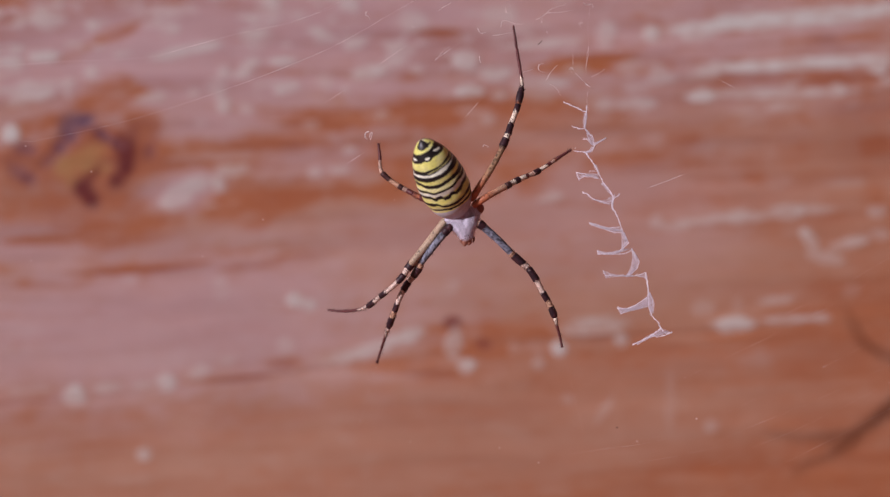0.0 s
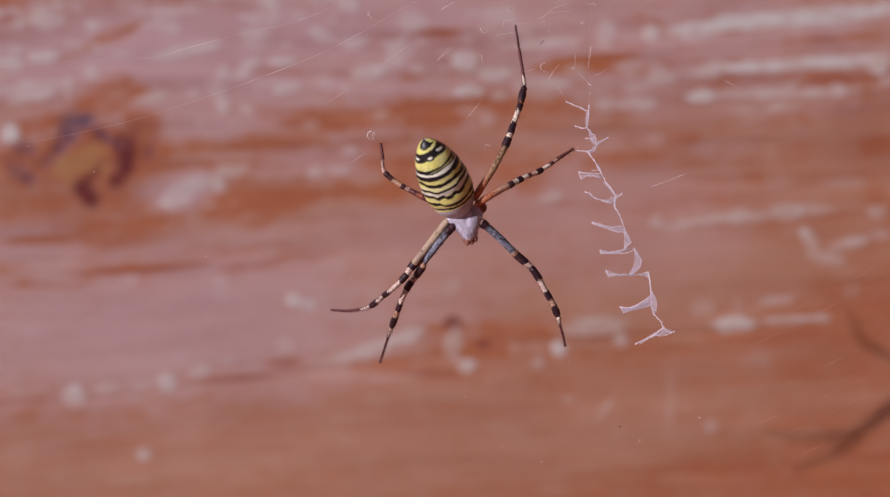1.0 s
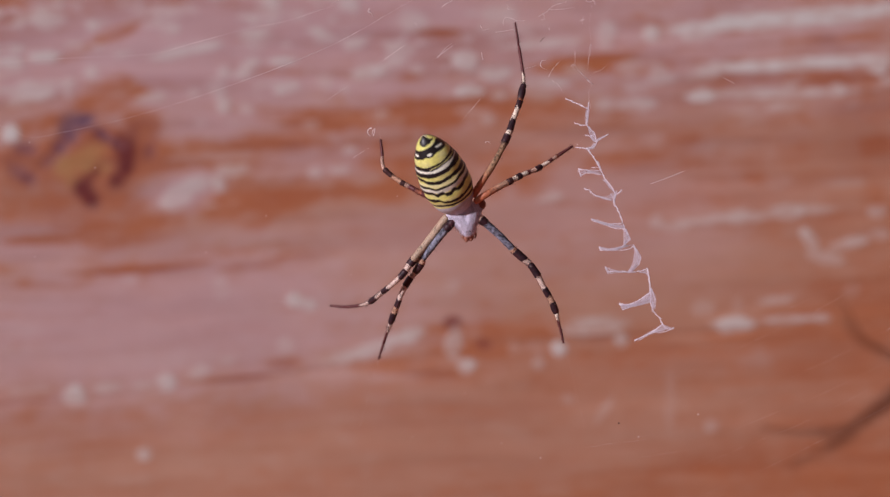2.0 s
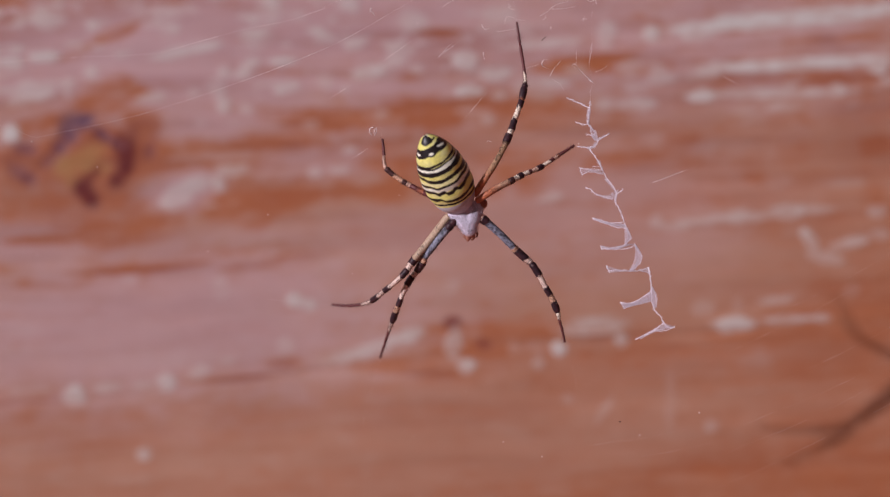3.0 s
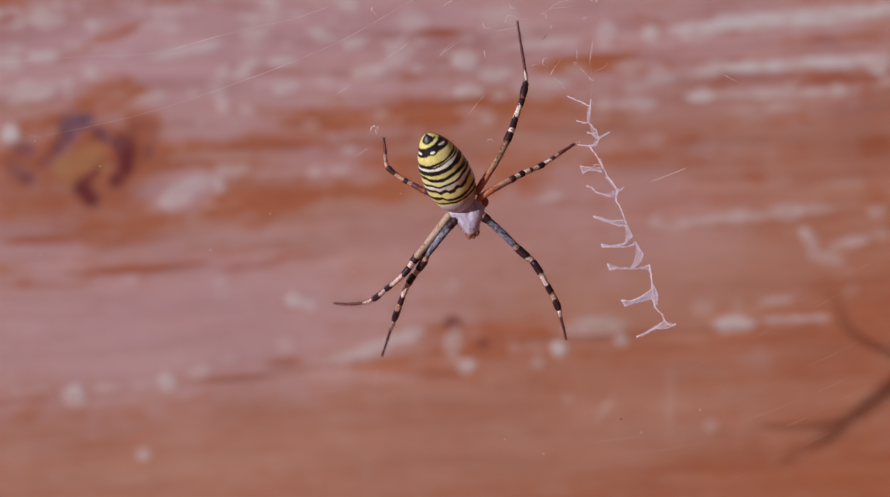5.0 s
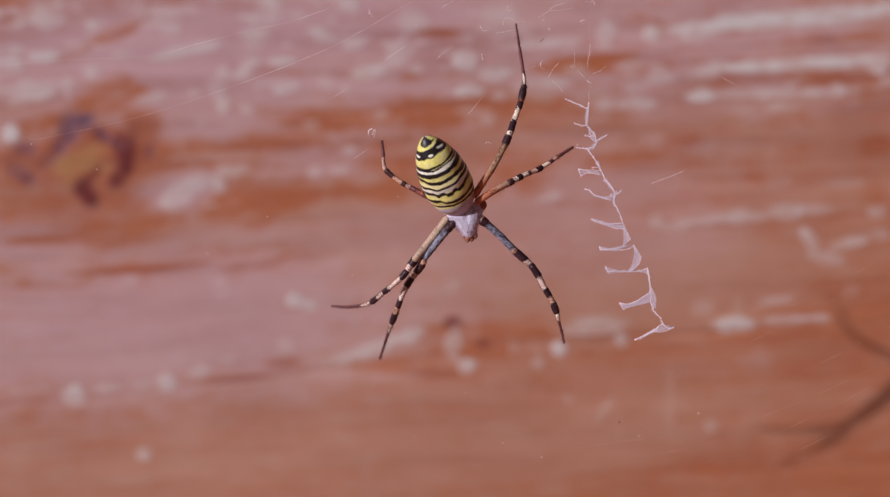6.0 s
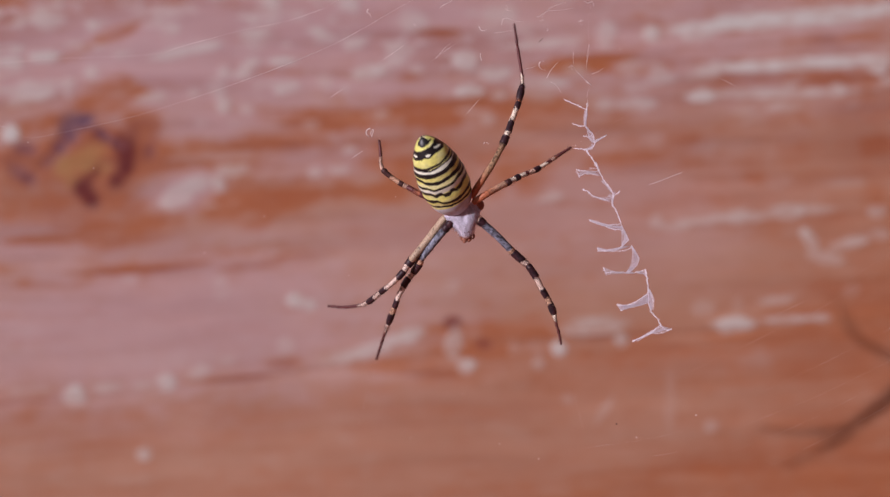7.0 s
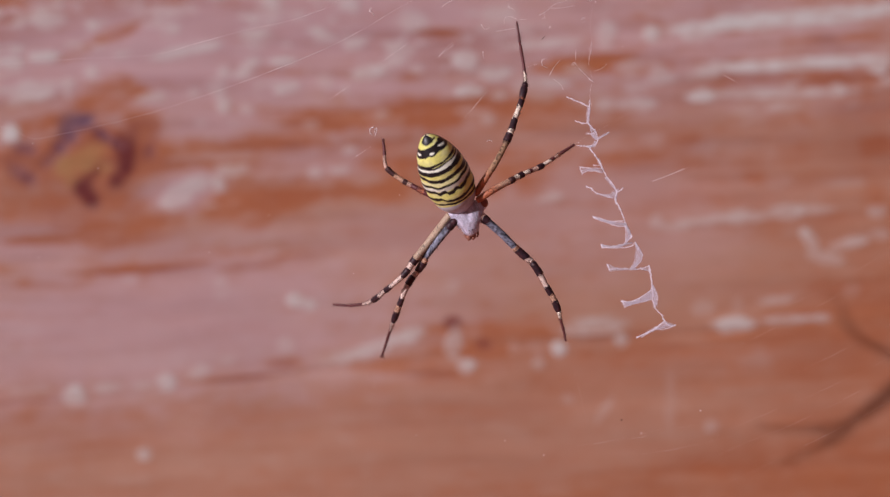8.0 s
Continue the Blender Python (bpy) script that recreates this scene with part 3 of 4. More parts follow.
def ovoid_tint(s, th):
    """Yellow, white and black cross-bands over the back; s runs from the tail to the waist, th round the body."""
    Y, W, K = np.array((0.80, 0.78, 0.21)), (0.84, 0.85, 0.70), (0.014, 0.011, 0.012)
    P, C = (0.80, 0.77, 0.38), (0.58, 0.57, 0.62)
    fade = 0.85 * np.clip(2.2 * (fractal(th * 1.6 + 3, s * 24, 45, 3) - 0.40), 0, 1)[..., None]
    col = Y * (1 - fade) + np.array((0.82, 0.81, 0.44)) * fade
    ragged = 0.011 * (fractal(th * 5 + 9, s * 40, 5, 3) - 0.5)
    fat = 0.85 + 0.4 * fractal(th * 2.5, s * 9, 17, 2) + 0.25 * step(-th, 0.4, 1.2)

    def stripe(c, half, path):
        at = np.interp(th, *zip(*path))
        col[np.abs(s + ragged - at) < half * fat] = c

    def spot(c, a, b, ra, rb, lean=0.0):
        rag = 0.5 * (fractal(th * 3 + 4, s * 30, 15, 3) - 0.5)
        col[np.hypot((s - a - lean * (th - b)) / ra, (th - b) / rb) + rag < 1] = c

    stripe(W, 0.0227, ((-0.87, 0.311), (-0.42, 0.311), (0.1, 0.326), (0.58, 0.316), (1.13, 0.301)))
    stripe(W, 0.0227, ((-0.72, 0.531), (-0.33, 0.539), (0, 0.544), (0.35, 0.544), (0.66, 0.524)))
    stripe(P, 0.0130, ((-0.63, 0.469), (-0.28, 0.479), (0.09, 0.479), (0.42, 0.476), (0.73, 0.456)))
    stripe(K, 0.0377, ((-1.24, 0.126), (-0.42, 0.123), (0.07, 0.136), (0.49, 0.138), (1.29, 0.148)))
    stripe(K, 0.0109, ((-0.91, 0.253), (-0.38, 0.263), (0.14, 0.271), (0.66, 0.276), (1.2, 0.268)))
    stripe(K, 0.0073, ((-0.8, 0.286), (-0.31, 0.286), (0.26, 0.298), (0.86, 0.288)))
    stripe(K, 0.0215, ((-1.08, 0.336), (-0.66, 0.344), (-0.23, 0.354), (0.23, 0.356), (0.65, 0.346), (1.13, 0.339)))
    stripe(K, 0.0176, ((-0.93, 0.431), (-0.51, 0.431), (-0.17, 0.436), (0.19, 0.444), (0.51, 0.431), (0.75, 0.421), (0.94, 0.396)))
    stripe(K, 0.0126, ((-0.7, 0.484), (-0.45, 0.504), (-0.12, 0.509), (0.17, 0.509), (0.47, 0.509), (0.72, 0.484)))
    stripe(K, 0.0187, ((-0.84, 0.559), (-0.65, 0.586), (-0.4, 0.599), (-0.31, 0.579), (-0.21, 0.576), (-0.09, 0.599), (0.14, 0.601), (0.21, 0.571), (0.35, 0.571), (0.51, 0.589), (0.68, 0.554)))
    stripe(K, 0.0163, ((-0.84, 0.677), (-0.54, 0.694), (-0.24, 0.704), (0.12, 0.699), (0.33, 0.687), (0.51, 0.651)))
    stripe(K, 0.0121, ((-0.63, 0.744), (-0.24, 0.749), (0.09, 0.747), (0.37, 0.734)))
    # pale rim and black cap at the tail, spots in the widest black band
    col[s < 0.012 + ragged] = (0.68, 0.62, 0.40)
    spot(K, 0.030, 0.2, 0.040, 0.95)
    spot(K, 0.060, 0.3, 0.014, 0.45)
    spot(K, 0.050, -0.75, 0.008, 0.5)
    spot(W, 0.150, 1.2, 0.010, 0.28)
    spot(W, 0.152, 0.10, 0.013, 0.18)
    spot(W, 0.128, -0.9, 0.010, 0.36, -0.03)
    col[s + ragged > 0.775] = C
    col = col * (0.9 + 0.25 * fractal(th * 5, s * 60, 25, 3))[..., None]
    waist = 0.85 * step(s + 0.02 * np.sin(th * 9), 0.82, 0.93)[..., None]
    col = col * (1 - waist) + np.array((0.62, 0.60, 0.70)) * waist
    flank = step(np.abs(th), 1.35, 1.9)[..., None]
    under = np.array((0.15, 0.075, 0.05)) * (1 - waist) + np.array((0.36, 0.31, 0.36)) * waist
    return col * (1 - flank) + under * flank


def abdomen(spider):
    axis = Vector((5.5, 8.2, -10.7)).normalized()          # tail to waist
    face = Vector((-0.10, -1.0, 0.0))
    face = (face - axis * face.dot(axis)).normalized()     # the back
    side = axis.cross(face).normalized()
    centre = Vector((-0.27, 9.49, -6.2)).xzy * 1.0
    centre.x, centre.z = centre.x * 0.978, centre.z * 0.978
    L, B, H = 13.2, 3.3, 3.0
    rows, cols = 240, 220
    s = np.linspace(0.0005, 0.9995, rows)
    th = np.linspace(-math.pi, math.pi, cols, endpoint=False)
    S, TH = np.meshgrid(s, th, indexing="ij")
    prof = np.sqrt(1 - np.abs(2 * S ** 1.24 - 1) ** 2.1)
    prof *= 1 + 0.012 * np.sin(S * 40) * (np.abs(TH) < 1.8)
    z = (S - 0.5) * L
    x, y = B * prof * np.sin(TH), H * prof * np.cos(TH)
    P = (np.array(centre) + z[..., None] * np.array(axis) + x[..., None] * np.array(side) + y[..., None] * np.array(face)) * MM
    me = mesh_of("abdomen", P.reshape(-1, 3), grid_faces(rows, cols, True) + [tuple(range(cols - 1, -1, -1)), tuple((rows - 1) * cols + j for j in range(cols))],
                 ABDOMEN, True, None, ovoid_tint(S, TH).reshape(-1, 3))
    ab = part("abdomen", me, spider, "yellow, white and black striped egg-shaped abdomen")
    tail = centre - axis * (L / 2 - 2.2) - face * 1.9
    for k in (-1, 1):
        a = tail + side * 0.35 * k
        path = smooth_path([a, a - axis * 0.35 - face * 0.2, a - axis * 0.6 - face * 0.5], 5) * MM
        v, f = sweep(path, np.linspace(0.32, 0.14, len(path)) * MM, 10)
        part("spinneret", mesh_of("spinneret", v, f, MOUTH), ab)


def ball(c, r, mat, name, parent, squash=(1, 1, 1), seg=14, label=""):
    bm = bmesh.new()
    bmesh.ops.create_uvsphere(bm, u_segments=seg, v_segments=seg // 2 + 2, radius=1)
    for v in bm.verts:
        v.co = Vector([(c[i] + v.co[i] * r * squash[i]) * MM for i in range(3)])
    me = bpy.data.meshes.new(name)
    bm.to_mesh(me)
    bm.free()
    me.polygons.foreach_set("use_smooth", np.ones(len(me.polygons), dtype=bool))
    me.materials.append(mat)
    return part(name, me, parent, label)


def carapace(spider, rng):
    back = Vector((2.35, 5.77, -3.4)).xzy
    front = Vector((3.42, 0.91, -2.6)).xzy
    axis = (front - back)
    L = axis.length
    axis.normalize()
    face = Vector((0, -1, 0))
    face = (face - axis * face.dot(axis)).normalized()
    side = axis.cross(face).normalized()
    rows, cols = 60, 64
    s, th = np.linspace(0.002, 0.998, rows), np.linspace(-math.pi, math.pi, cols, endpoint=False)
    S, TH = np.meshgrid(s, th, indexing="ij")
    wide = np.interp(S, [0, 0.08, 0.3, 0.55, 0.75, 0.92, 1.0], [0.3, 1.9, 2.5, 1.85, 1.12, 0.75, 0.25])
    high = np.interp(S, [0, 0.1, 0.35, 0.6, 0.8, 0.95, 1.0], [0.2, 0.8, 1.15, 1.2, 1.0, 0.7, 0.15])
    groove = 1 - 0.16 * np.exp(-(TH / 0.22) ** 2) * np.exp(-((S - 0.38) / 0.12) ** 2) - 0.06 * np.cos(TH * 7) ** 8 * np.exp(-((S - 0.3) / 0.2) ** 2)
    x, y, z = wide * np.sin(TH) * groove, high * np.cos(TH) * groove, S * L
    P = np.array(back) + z[..., None] * np.array(axis) + x[..., None] * np.array(side) + y[..., None] * np.array(face)
    tint = np.array((0.68, 0.64, 0.76)) * (0.50 + 0.9 * fractal(S * 2.5, TH * 6 + 30, 4, 3))[..., None]
    tint = tint * (1 - step(S, 0.84, 0.98)[..., None]) + np.array((0.36, 0.16, 0.10)) * step(S, 0.84, 0.98)[..., None]
    v, f = P.reshape(-1, 3) * MM, grid_faces(rows, cols, True) + [tuple(range(cols - 1, -1, -1)), tuple((rows - 1) * cols + j for j in range(cols))]
    # lying silver hairs
    hv, hf = [], []
    for _ in range(900):
        i, j = rng.randrange(3, rows - 8), rng.randrange(cols)
        if abs(th[j]) > 2.0:
            continue
        o = Vector(P[i, j])
        nrm = (o - Vector(np.array(back) + z[i, j] * np.array(axis))).normalized()
        d = (axis * rng.uniform(0.4, 1) + nrm * rng.uniform(0.1, 0.35) + side * rng.uniform(-0.4, 0.4)).normalized()
        q = d.cross(nrm).normalized() * 0.013
        k = len(v) + len(hv)
        tip = o + d * rng.uniform(0.25, 0.6)
        hv += [(o + q) * MM, (o - q) * MM, (o + nrm * 0.03) * MM, tip * MM]
        hf += [(k, k + 1, k + 3), (k + 1, k + 2, k + 3), (k + 2, k, k + 3)]
    allv = np.concatenate([v, np.array([tuple(h) for h in hv])])
    t = np.concatenate([tint.reshape(-1, 3), np.tile((0.86, 0.82, 0.93), (len(hv), 1))])
    ca = part("carapace", mesh_of("carapace", allv, f + hf, HAIRY, True, None, t), spider, "lilac-grey hairy head and thorax")
    for p, r in (((4.93, 5.39, -3.0), 0.62), ((4.25, 4.55, -2.6), 0.6), ((1.21, 5.01, -2.2), 0.6)):
        ball(Vector(p).xzy, r, MOUTH, "coxa", ca, (1, 0.8, 1.15), 16, "reddish leg base")
    head = back + axis * (L * 0.84)
    for a, b, r in ((0.28, 0.62, 0.14), (-0.28, 0.62, 0.14), (0.30, 0.95, 0.12), (-0.30, 0.95, 0.12), (0.72, 0.75, 0.13), (-0.72, 0.75, 0.13)):
        ball(head + side * a * 0.8 + axis * (b - 0.85) * 1.1 + face * (0.95 - 0.5 * abs(b - 0.6) - 0.5 * max(0, abs(a) - 0.3)), r * 0.7, EYE_MAT, "eye", ca)
    for k in (-1, 1):
        a = head + axis * 0.5 + side * (0.30 * k + 0.1)
        path = smooth_path([a, a + axis * 0.35 - face * 0.05, a + axis * 0.7 + side * 0.2 - face * 0.2], 6) * MM
        v, f = sweep(path, np.array([0.38 * (1 - 0.6 * t ** 2) for t in np.linspace(0, 1, len(path))]) * MM, 12)
        part("chelicera", mesh_of("chelicera", v, f, MOUTH), ca, "orange-brown jaw")
        p0 = head + axis * 0.2 + side * 0.75 * k - face * 0.2
        path = smooth_path([p0, p0 + axis * 0.4 + side * 0.12 * k, p0 + axis * 0.8 - side * 0.12 * k + face * 0.1], 6) * MM
        rad = np.linspace(0.20, 0.10, len(path)) * MM
        v, f = sweep(path, rad, 10)
        part("pedipalp", mesh_of("pedipalp", v, f, MOUTH), ca, "short orange-brown feeler")


def build_spider():
    rng = random.Random(11)
    sp = tagged(new("spider"), "wasp spider with striped abdomen hanging head down in its web", "spider")
    sp.location = (0, 0, EYE_Z)
    abdomen(sp)
    carapace(sp, rng)
    # upper long leg
    leg(sp, rng, [(3.87, 6.53, -4.4, 0.46, "rust"), (5.01, 8.43, -5.2, 0.47, "rust"), (6.38, 10.48, -5.0, 0.43, "olive"), (7.82, 13.13, -4.2, 0.39, "olive"),
                  (8.05, 13.74, -4.0, 0.49, "black"), (8.5, 14.8, -3.7, 0.46, "cream"), (8.73, 15.33, -3.5, 0.43, "black"), (9.19, 16.78, -3.0, 0.41, "cream"),
                  (9.79, 18.37, -2.5, 0.39, "black"), (10.1, 19.32, -2.1, 0.38, "rust"), (10.18, 19.78, -1.9, 0.42, "black"), (10.48, 21.15, -1.3, 0.43, "black"),
                  (10.58, 21.62, -0.9, 0.28, "cream"), (10.51, 22.97, -0.5, 0.23, "umber"), (9.87, 26.87, -0.2, 0.2, "umber"), (9.41, 29.91, 0, 0.11, "umber")], (4, 5, 11, 14))
    # short leg to the band
    leg(sp, rng, [(4.1, 5.77, -4.4, 0.46, "rust"), (5.92, 6.98, -4.9, 0.46, "rust"), (7.52, 7.89, -4.4, 0.43, "tan"), (8.5, 8.39, -3.9, 0.41, "brown"),
                  (9.08, 8.71, -3.5, 0.40, "cream"), (9.65, 9.03, -3.2, 0.40, "black"), (10.35, 9.38, -2.8, 0.37, "cream"), (11.1, 9.70, -2.5, 0.35, "umber"), (11.45, 9.84, -2.3, 0.35, "pink"),
                  (12.22, 10.16, -2.0, 0.37, "black"), (13.05, 10.60, -1.5, 0.33, "cream"), (13.95, 11.18, -1.0, 0.29, "umber"), (14.5, 11.56, -0.7, 0.27, "pink"), (14.95, 11.88, -0.4, 0.27, "rust"),
                  (15.35, 12.14, -0.3, 0.27, "umber"), (17.23, 13.36, 0, 0.16, "umber")], (3, 6, 10, 14))
    # lower leg with the steel-grey thigh
    leg(sp, rng, [(4.1, 4.18, -3.0, 0.53, "pink"), (4.86, 3.49, -3.0, 0.55, "black"), (5.54, 2.96, -2.9, 0.53, "steel"), (7.29, 1.44, -2.5, 0.52, "steel"), (9.11, -0.38, -2.0, 0.49, "tan"),
                  (9.49, -0.76, -1.8, 0.49, "black"), (10.85, -1.96, -1.7, 0.49, "buff"), (11.5, -2.48, -1.6, 0.44, "black"), (12.62, -4.12, -1.4, 0.46, "buff"),
                  (13.44, -5.69, -1.2, 0.41, "black"), (14.12, -6.83, -1.0, 0.41, "tan"), (14.5, -7.59, -0.9, 0.43, "black"), (15.11, -9.11, -0.6, 0.38, "cream"),
                  (15.33, -10.02, -0.5, 0.21, "umber"), (15.79, -11.69, -0.2, 0.18, "umber"), (16.09, -13.13, 0, 0.12, "umber")], (5, 7, 12, 14))
    # tan leg that bends out level
    leg(sp, rng, [(1.06, 4.4, -2.8, 0.53, "fawn"), (-0.08, 3.19, -2.7, 0.53, "fawn"), (-2.05, 0.61, -1.6, 0.55, "fawn"), (-3.8, -1.59, -1.4, 0.5, "fawn"),
                  (-4.02, -1.9, -0.9, 0.52, "black"), (-4.71, -2.81, -0.9, 0.49, "buff"), (-5.09, -3.42, -0.9, 0.44, "black"), (-5.92, -4.4, -0.8, 0.41, "buff"),
                  (-7.48, -5.78, 0.0, 0.36, "black"), (-8.24, -6.36, 0.8, 0.35, "buff"), (-9.0, -7.0, 1.7, 0.36, "black"), (-9.96, -7.72, 3.0, 0.35, "buff"),
                  (-11.08, -8.12, 4.2, 0.23, "umber"), (-13.21, -8.35, 5.6, 0.21, "umber"), (-15.26, -8.2, 6.8, 0.13, "umber")], (4, 6, 11, 13))
    # its neighbour, steel-grey, pointing down
    leg(sp, rng, [(1.67, 3.57, -3.2, 0.49, "black"), (0.76, 2.66, -3.3, 0.5, "black"), (0.3, 2.13, -3.2, 0.5, "steel"), (-1.52, -0.15, -1.8, 0.49, "steel"), (-2.88, -1.9, -0.9, 0.47, "tan"),
                  (-3.04, -2.43, -0.6, 0.52, "black"), (-3.80, -3.60, 0.4, 0.47, "buff"), (-4.4, -4.33, 0.7, 0.46, "black"), (-5.24, -5.62, 1.2, 0.44, "buff"),
                  (-5.92, -7.21, 1.6, 0.38, "black"), (-6.3, -8.27, 2.1, 0.38, "tan"), (-6.6, -9.03, 2.7, 0.43, "black"), (-7.14, -10.55, 3.9, 0.36, "buff"),
                  (-7.52, -11.61, 5.0, 0.22, "umber"), (-8.12, -13.44, 7.0, 0.18, "umber"), (-8.73, -15.33, 8.6, 0.12, "umber")], (5, 7, 12, 14))
    # short leg beside the abdomen
    leg(sp, rng, [(0.61, 5.01, -2.0, 0.42, "rust"), (-1.44, 6.15, -1.8, 0.41, "umber"), (-3.04, 6.91, -1.6, 0.38, "rust"), (-3.87, 7.36, -1.4, 0.36, "umber"),
                  (-4.71, 7.82, -1.0, 0.36, "pink"), (-5.31, 8.12, -1.0, 0.35, "brown"), (-5.85, 8.43, -1.0, 0.33, "tan"), (-6.98, 9.19, -0.9, 0.32, "brown"),
                  (-8.05, 10.17, -0.8, 0.33, "pink"), (-8.35, 11.08, -0.6, 0.26, "pink"), (-8.35, 11.84, -0.4, 0.24, "umber"), (-8.43, 12.91, -0.2, 0.21, "umber"), (-8.58, 14.12, 0, 0.15, "brown")], (3, 5, 8, 10))
    return sp


# ------------------------------------------------------------------ web
class Strands:
    """Collects fine silk strands into one mesh."""

    def __init__(self):
        self.v, self.f, self.k = [], [], 0

    def add(self, pts, r0, r1=None, sides=4, per=6):
        path = smooth_path(pts, per) * MM if len(pts) > 2 else np.linspace(pts[0], pts[1], 8) * MM
        r = np.linspace(r0, r0 if r1 is None else r1, len(path)) * MM
        v, f = sweep(path, r, sides, self.k)
        self.v.append(v)
        self.f += f
        self.k += len(v)

    def mesh(self, name, mat):
        return mesh_of(name, np.concatenate(self.v), self.f, mat)


def cord(st, rng, path, strands, r):
    """A bright cord of a few strands, slightly unravelled and knotted."""
    P = smooth_path([(x, 0.0, z) for x, z in path], 4)
    kink = [rng.gauss(0, 0.02) for p in P]
    for k in range(strands + 3):
        loose = 0.03 + 0.05 * k / (strands + 3)
        wander = [p + np.array((q + rng.gauss(0, loose), rng.gauss(0, 0.04), q + rng.gauss(0, loose))) for p, q in zip(P, kink)]
        st.add(wander, r * rng.uniform(0.5, 1.0), r * rng.uniform(0.35, 0.7), 5, 2)


def sheet(fine, rng, a, b, strands):
    """A gauzy web of hair-fine strands between two edges."""
    a, b = np.array(a), np.array(b)
    for k in range(int(1.25 * strands)):
        t, u = rng.random(), rng.random()
        mid = [(1 - w) * p + w * q for p, q, w in zip(a, b, np.linspace(t, 0.6 * t + 0.4 * u, len(a)))]
        fine.add([np.array((m[0] + rng.gauss(0, 0.04), rng.gauss(0, 0.05), m[1] + rng.gauss(0, 0.04))) for m in mid], rng.uniform(0.006, 0.012))
    for k in range(strands):
        i, t, u = rng.randrange(len(a) - 1), rng.random(), rng.random()
        p, q = a[i] * (1 - t) + a[i + 1] * t, b[i] * (1 - u) + b[i + 1] * u
        fine.add([np.array((p[0], 0.0, p[1])), np.array((q[0], rng.gauss(0, 0.05), q[1]))], 0.006)


def band(web):
    """The zigzag silk band: cords, wisps to both sides, and gauze between them."""
    rng = random.Random(5)
    st, fine = Strands(), Strands()
    cord(st, rng, [(19.29, 19.21), (19.21, 18.30), (19.06, 17.16), (18.98, 16.25), (19.36, 15.72), (20.05, 14.96), (20.27, 13.97)], 5, 0.0271)
    cord(st, rng, [(20.27, 13.97), (20.12, 13.36), (19.06, 12.98)], 5, 0.037)
    cord(st, rng, [(19.06, 12.98), (19.67, 12.22), (20.20, 11.39), (20.73, 10.40), (21.26, 9.34), (21.87, 8.43), (22.48, 7.59), (22.85, 6.91)], 6, 0.037)
    cord(st, rng, [(22.85, 6.91), (22.63, 5.77), (23.23, 4.71), (23.69, 3.49), (24.22, 2.13), (24.60, 1.37), (24.91, 0.84)], 5, 0.0296)
    cord(st, rng, [(24.91, 0.84), (24.37, 0.38), (23.84, -0.15)], 4, 0.0271)
    cord(st, rng, [(25.28, 0.08), (25.82, -0.76), (26.27, -1.67), (26.04, -2.43), (25.36, -3.19), (24.60, -3.64)], 5, 0.0296)
    cord(st, rng, [(27.18, -3.11), (27.33, -4.02), (27.49, -5.16), (27.56, -6.23), (27.64, -7.74), (28.02, -8.81), (28.70, -9.57), (29.23, -10.48), (29.54, -11.01)], 6, 0.037)
    cord(st, rng, [(16.17, 19.67), (17.16, 19.21), (18.22, 18.75), (19.21, 18.30)], 5, 0.0296)
    cord(st, rng, [(17.31, 16.48), (18.22, 16.10), (19.06, 16.17)], 4, 0.0247)
    cord(st, rng, [(18.75, 14.73), (19.44, 14.65), (19.89, 14.81)], 3, 0.0197)
    cord(st, rng, [(21.87, 14.88), (21.18, 14.50), (20.35, 13.97)], 5, 0.032)
    cord(st, rng, [(17.62, 13.14), (18.38, 13.06), (19.06, 12.98)], 5, 0.0345)
    cord(st, rng, [(18.00, 10.25), (19.29, 10.02), (20.73, 10.02)], 4, 0.0271)
    cord(st, rng, [(18.22, 9.42), (19.36, 9.72), (20.96, 9.49)], 4, 0.0247)
    cord(st, rng, [(17.92, 10.33), (18.07, 9.79), (18.22, 9.19)], 3, 0.0247)
    cord(st, rng, [(19.67, 10.48), (20.58, 10.40)], 2, 0.0173)
    cord(st, rng, [(18.68, 7.59), (19.44, 7.29), (20.20, 6.68), (22.25, 6.07)], 5, 0.0296)
    cord(st, rng, [(23.69, 7.37), (23.23, 6.99), (22.70, 6.68)], 4, 0.0296)
    cord(st, rng, [(19.67, 3.57), (20.80, 3.19), (22.10, 2.89), (23.84, 2.96)], 4, 0.0271)
    cord(st, rng, [(19.67, 3.42), (20.96, 2.89), (22.70, 2.35), (24.22, 2.13)], 4, 0.0271)
    cord(st, rng, [(20.73, -0.15), (20.96, -0.61), (22.17, -0.53), (23.23, -0.38), (24.15, -0.08)], 5, 0.0296)
    cord(st, rng, [(20.96, -0.61), (22.85, -0.68), (24.45, -0.53), (25.28, -0.08)], 3, 0.0197)
    cord(st, rng, [(21.56, -2.89), (21.94, -3.49), (23.23, -3.49), (24.60, -3.57)], 5, 0.032)
    cord(st, rng, [(24.60, -3.57), (25.66, -3.57), (26.50, -3.34), (27.18, -3.11)], 4, 0.0271)
    cord(st, rng, [(21.49, -2.89), (21.72, -3.42), (21.87, -3.87)], 3, 0.0247)
    cord(st, rng, [(23.39, -7.82), (24.75, -7.90), (26.12, -7.29), (27.41, -6.38)], 5, 0.0345)
    cord(st, rng, [(23.84, -8.66), (24.91, -8.28), (26.12, -7.97), (27.56, -7.52)], 4, 0.0222)
    cord(st, rng, [(27.87, -6.23), (28.25, -7.37), (28.17, -8.50)], 2, 0.0173)
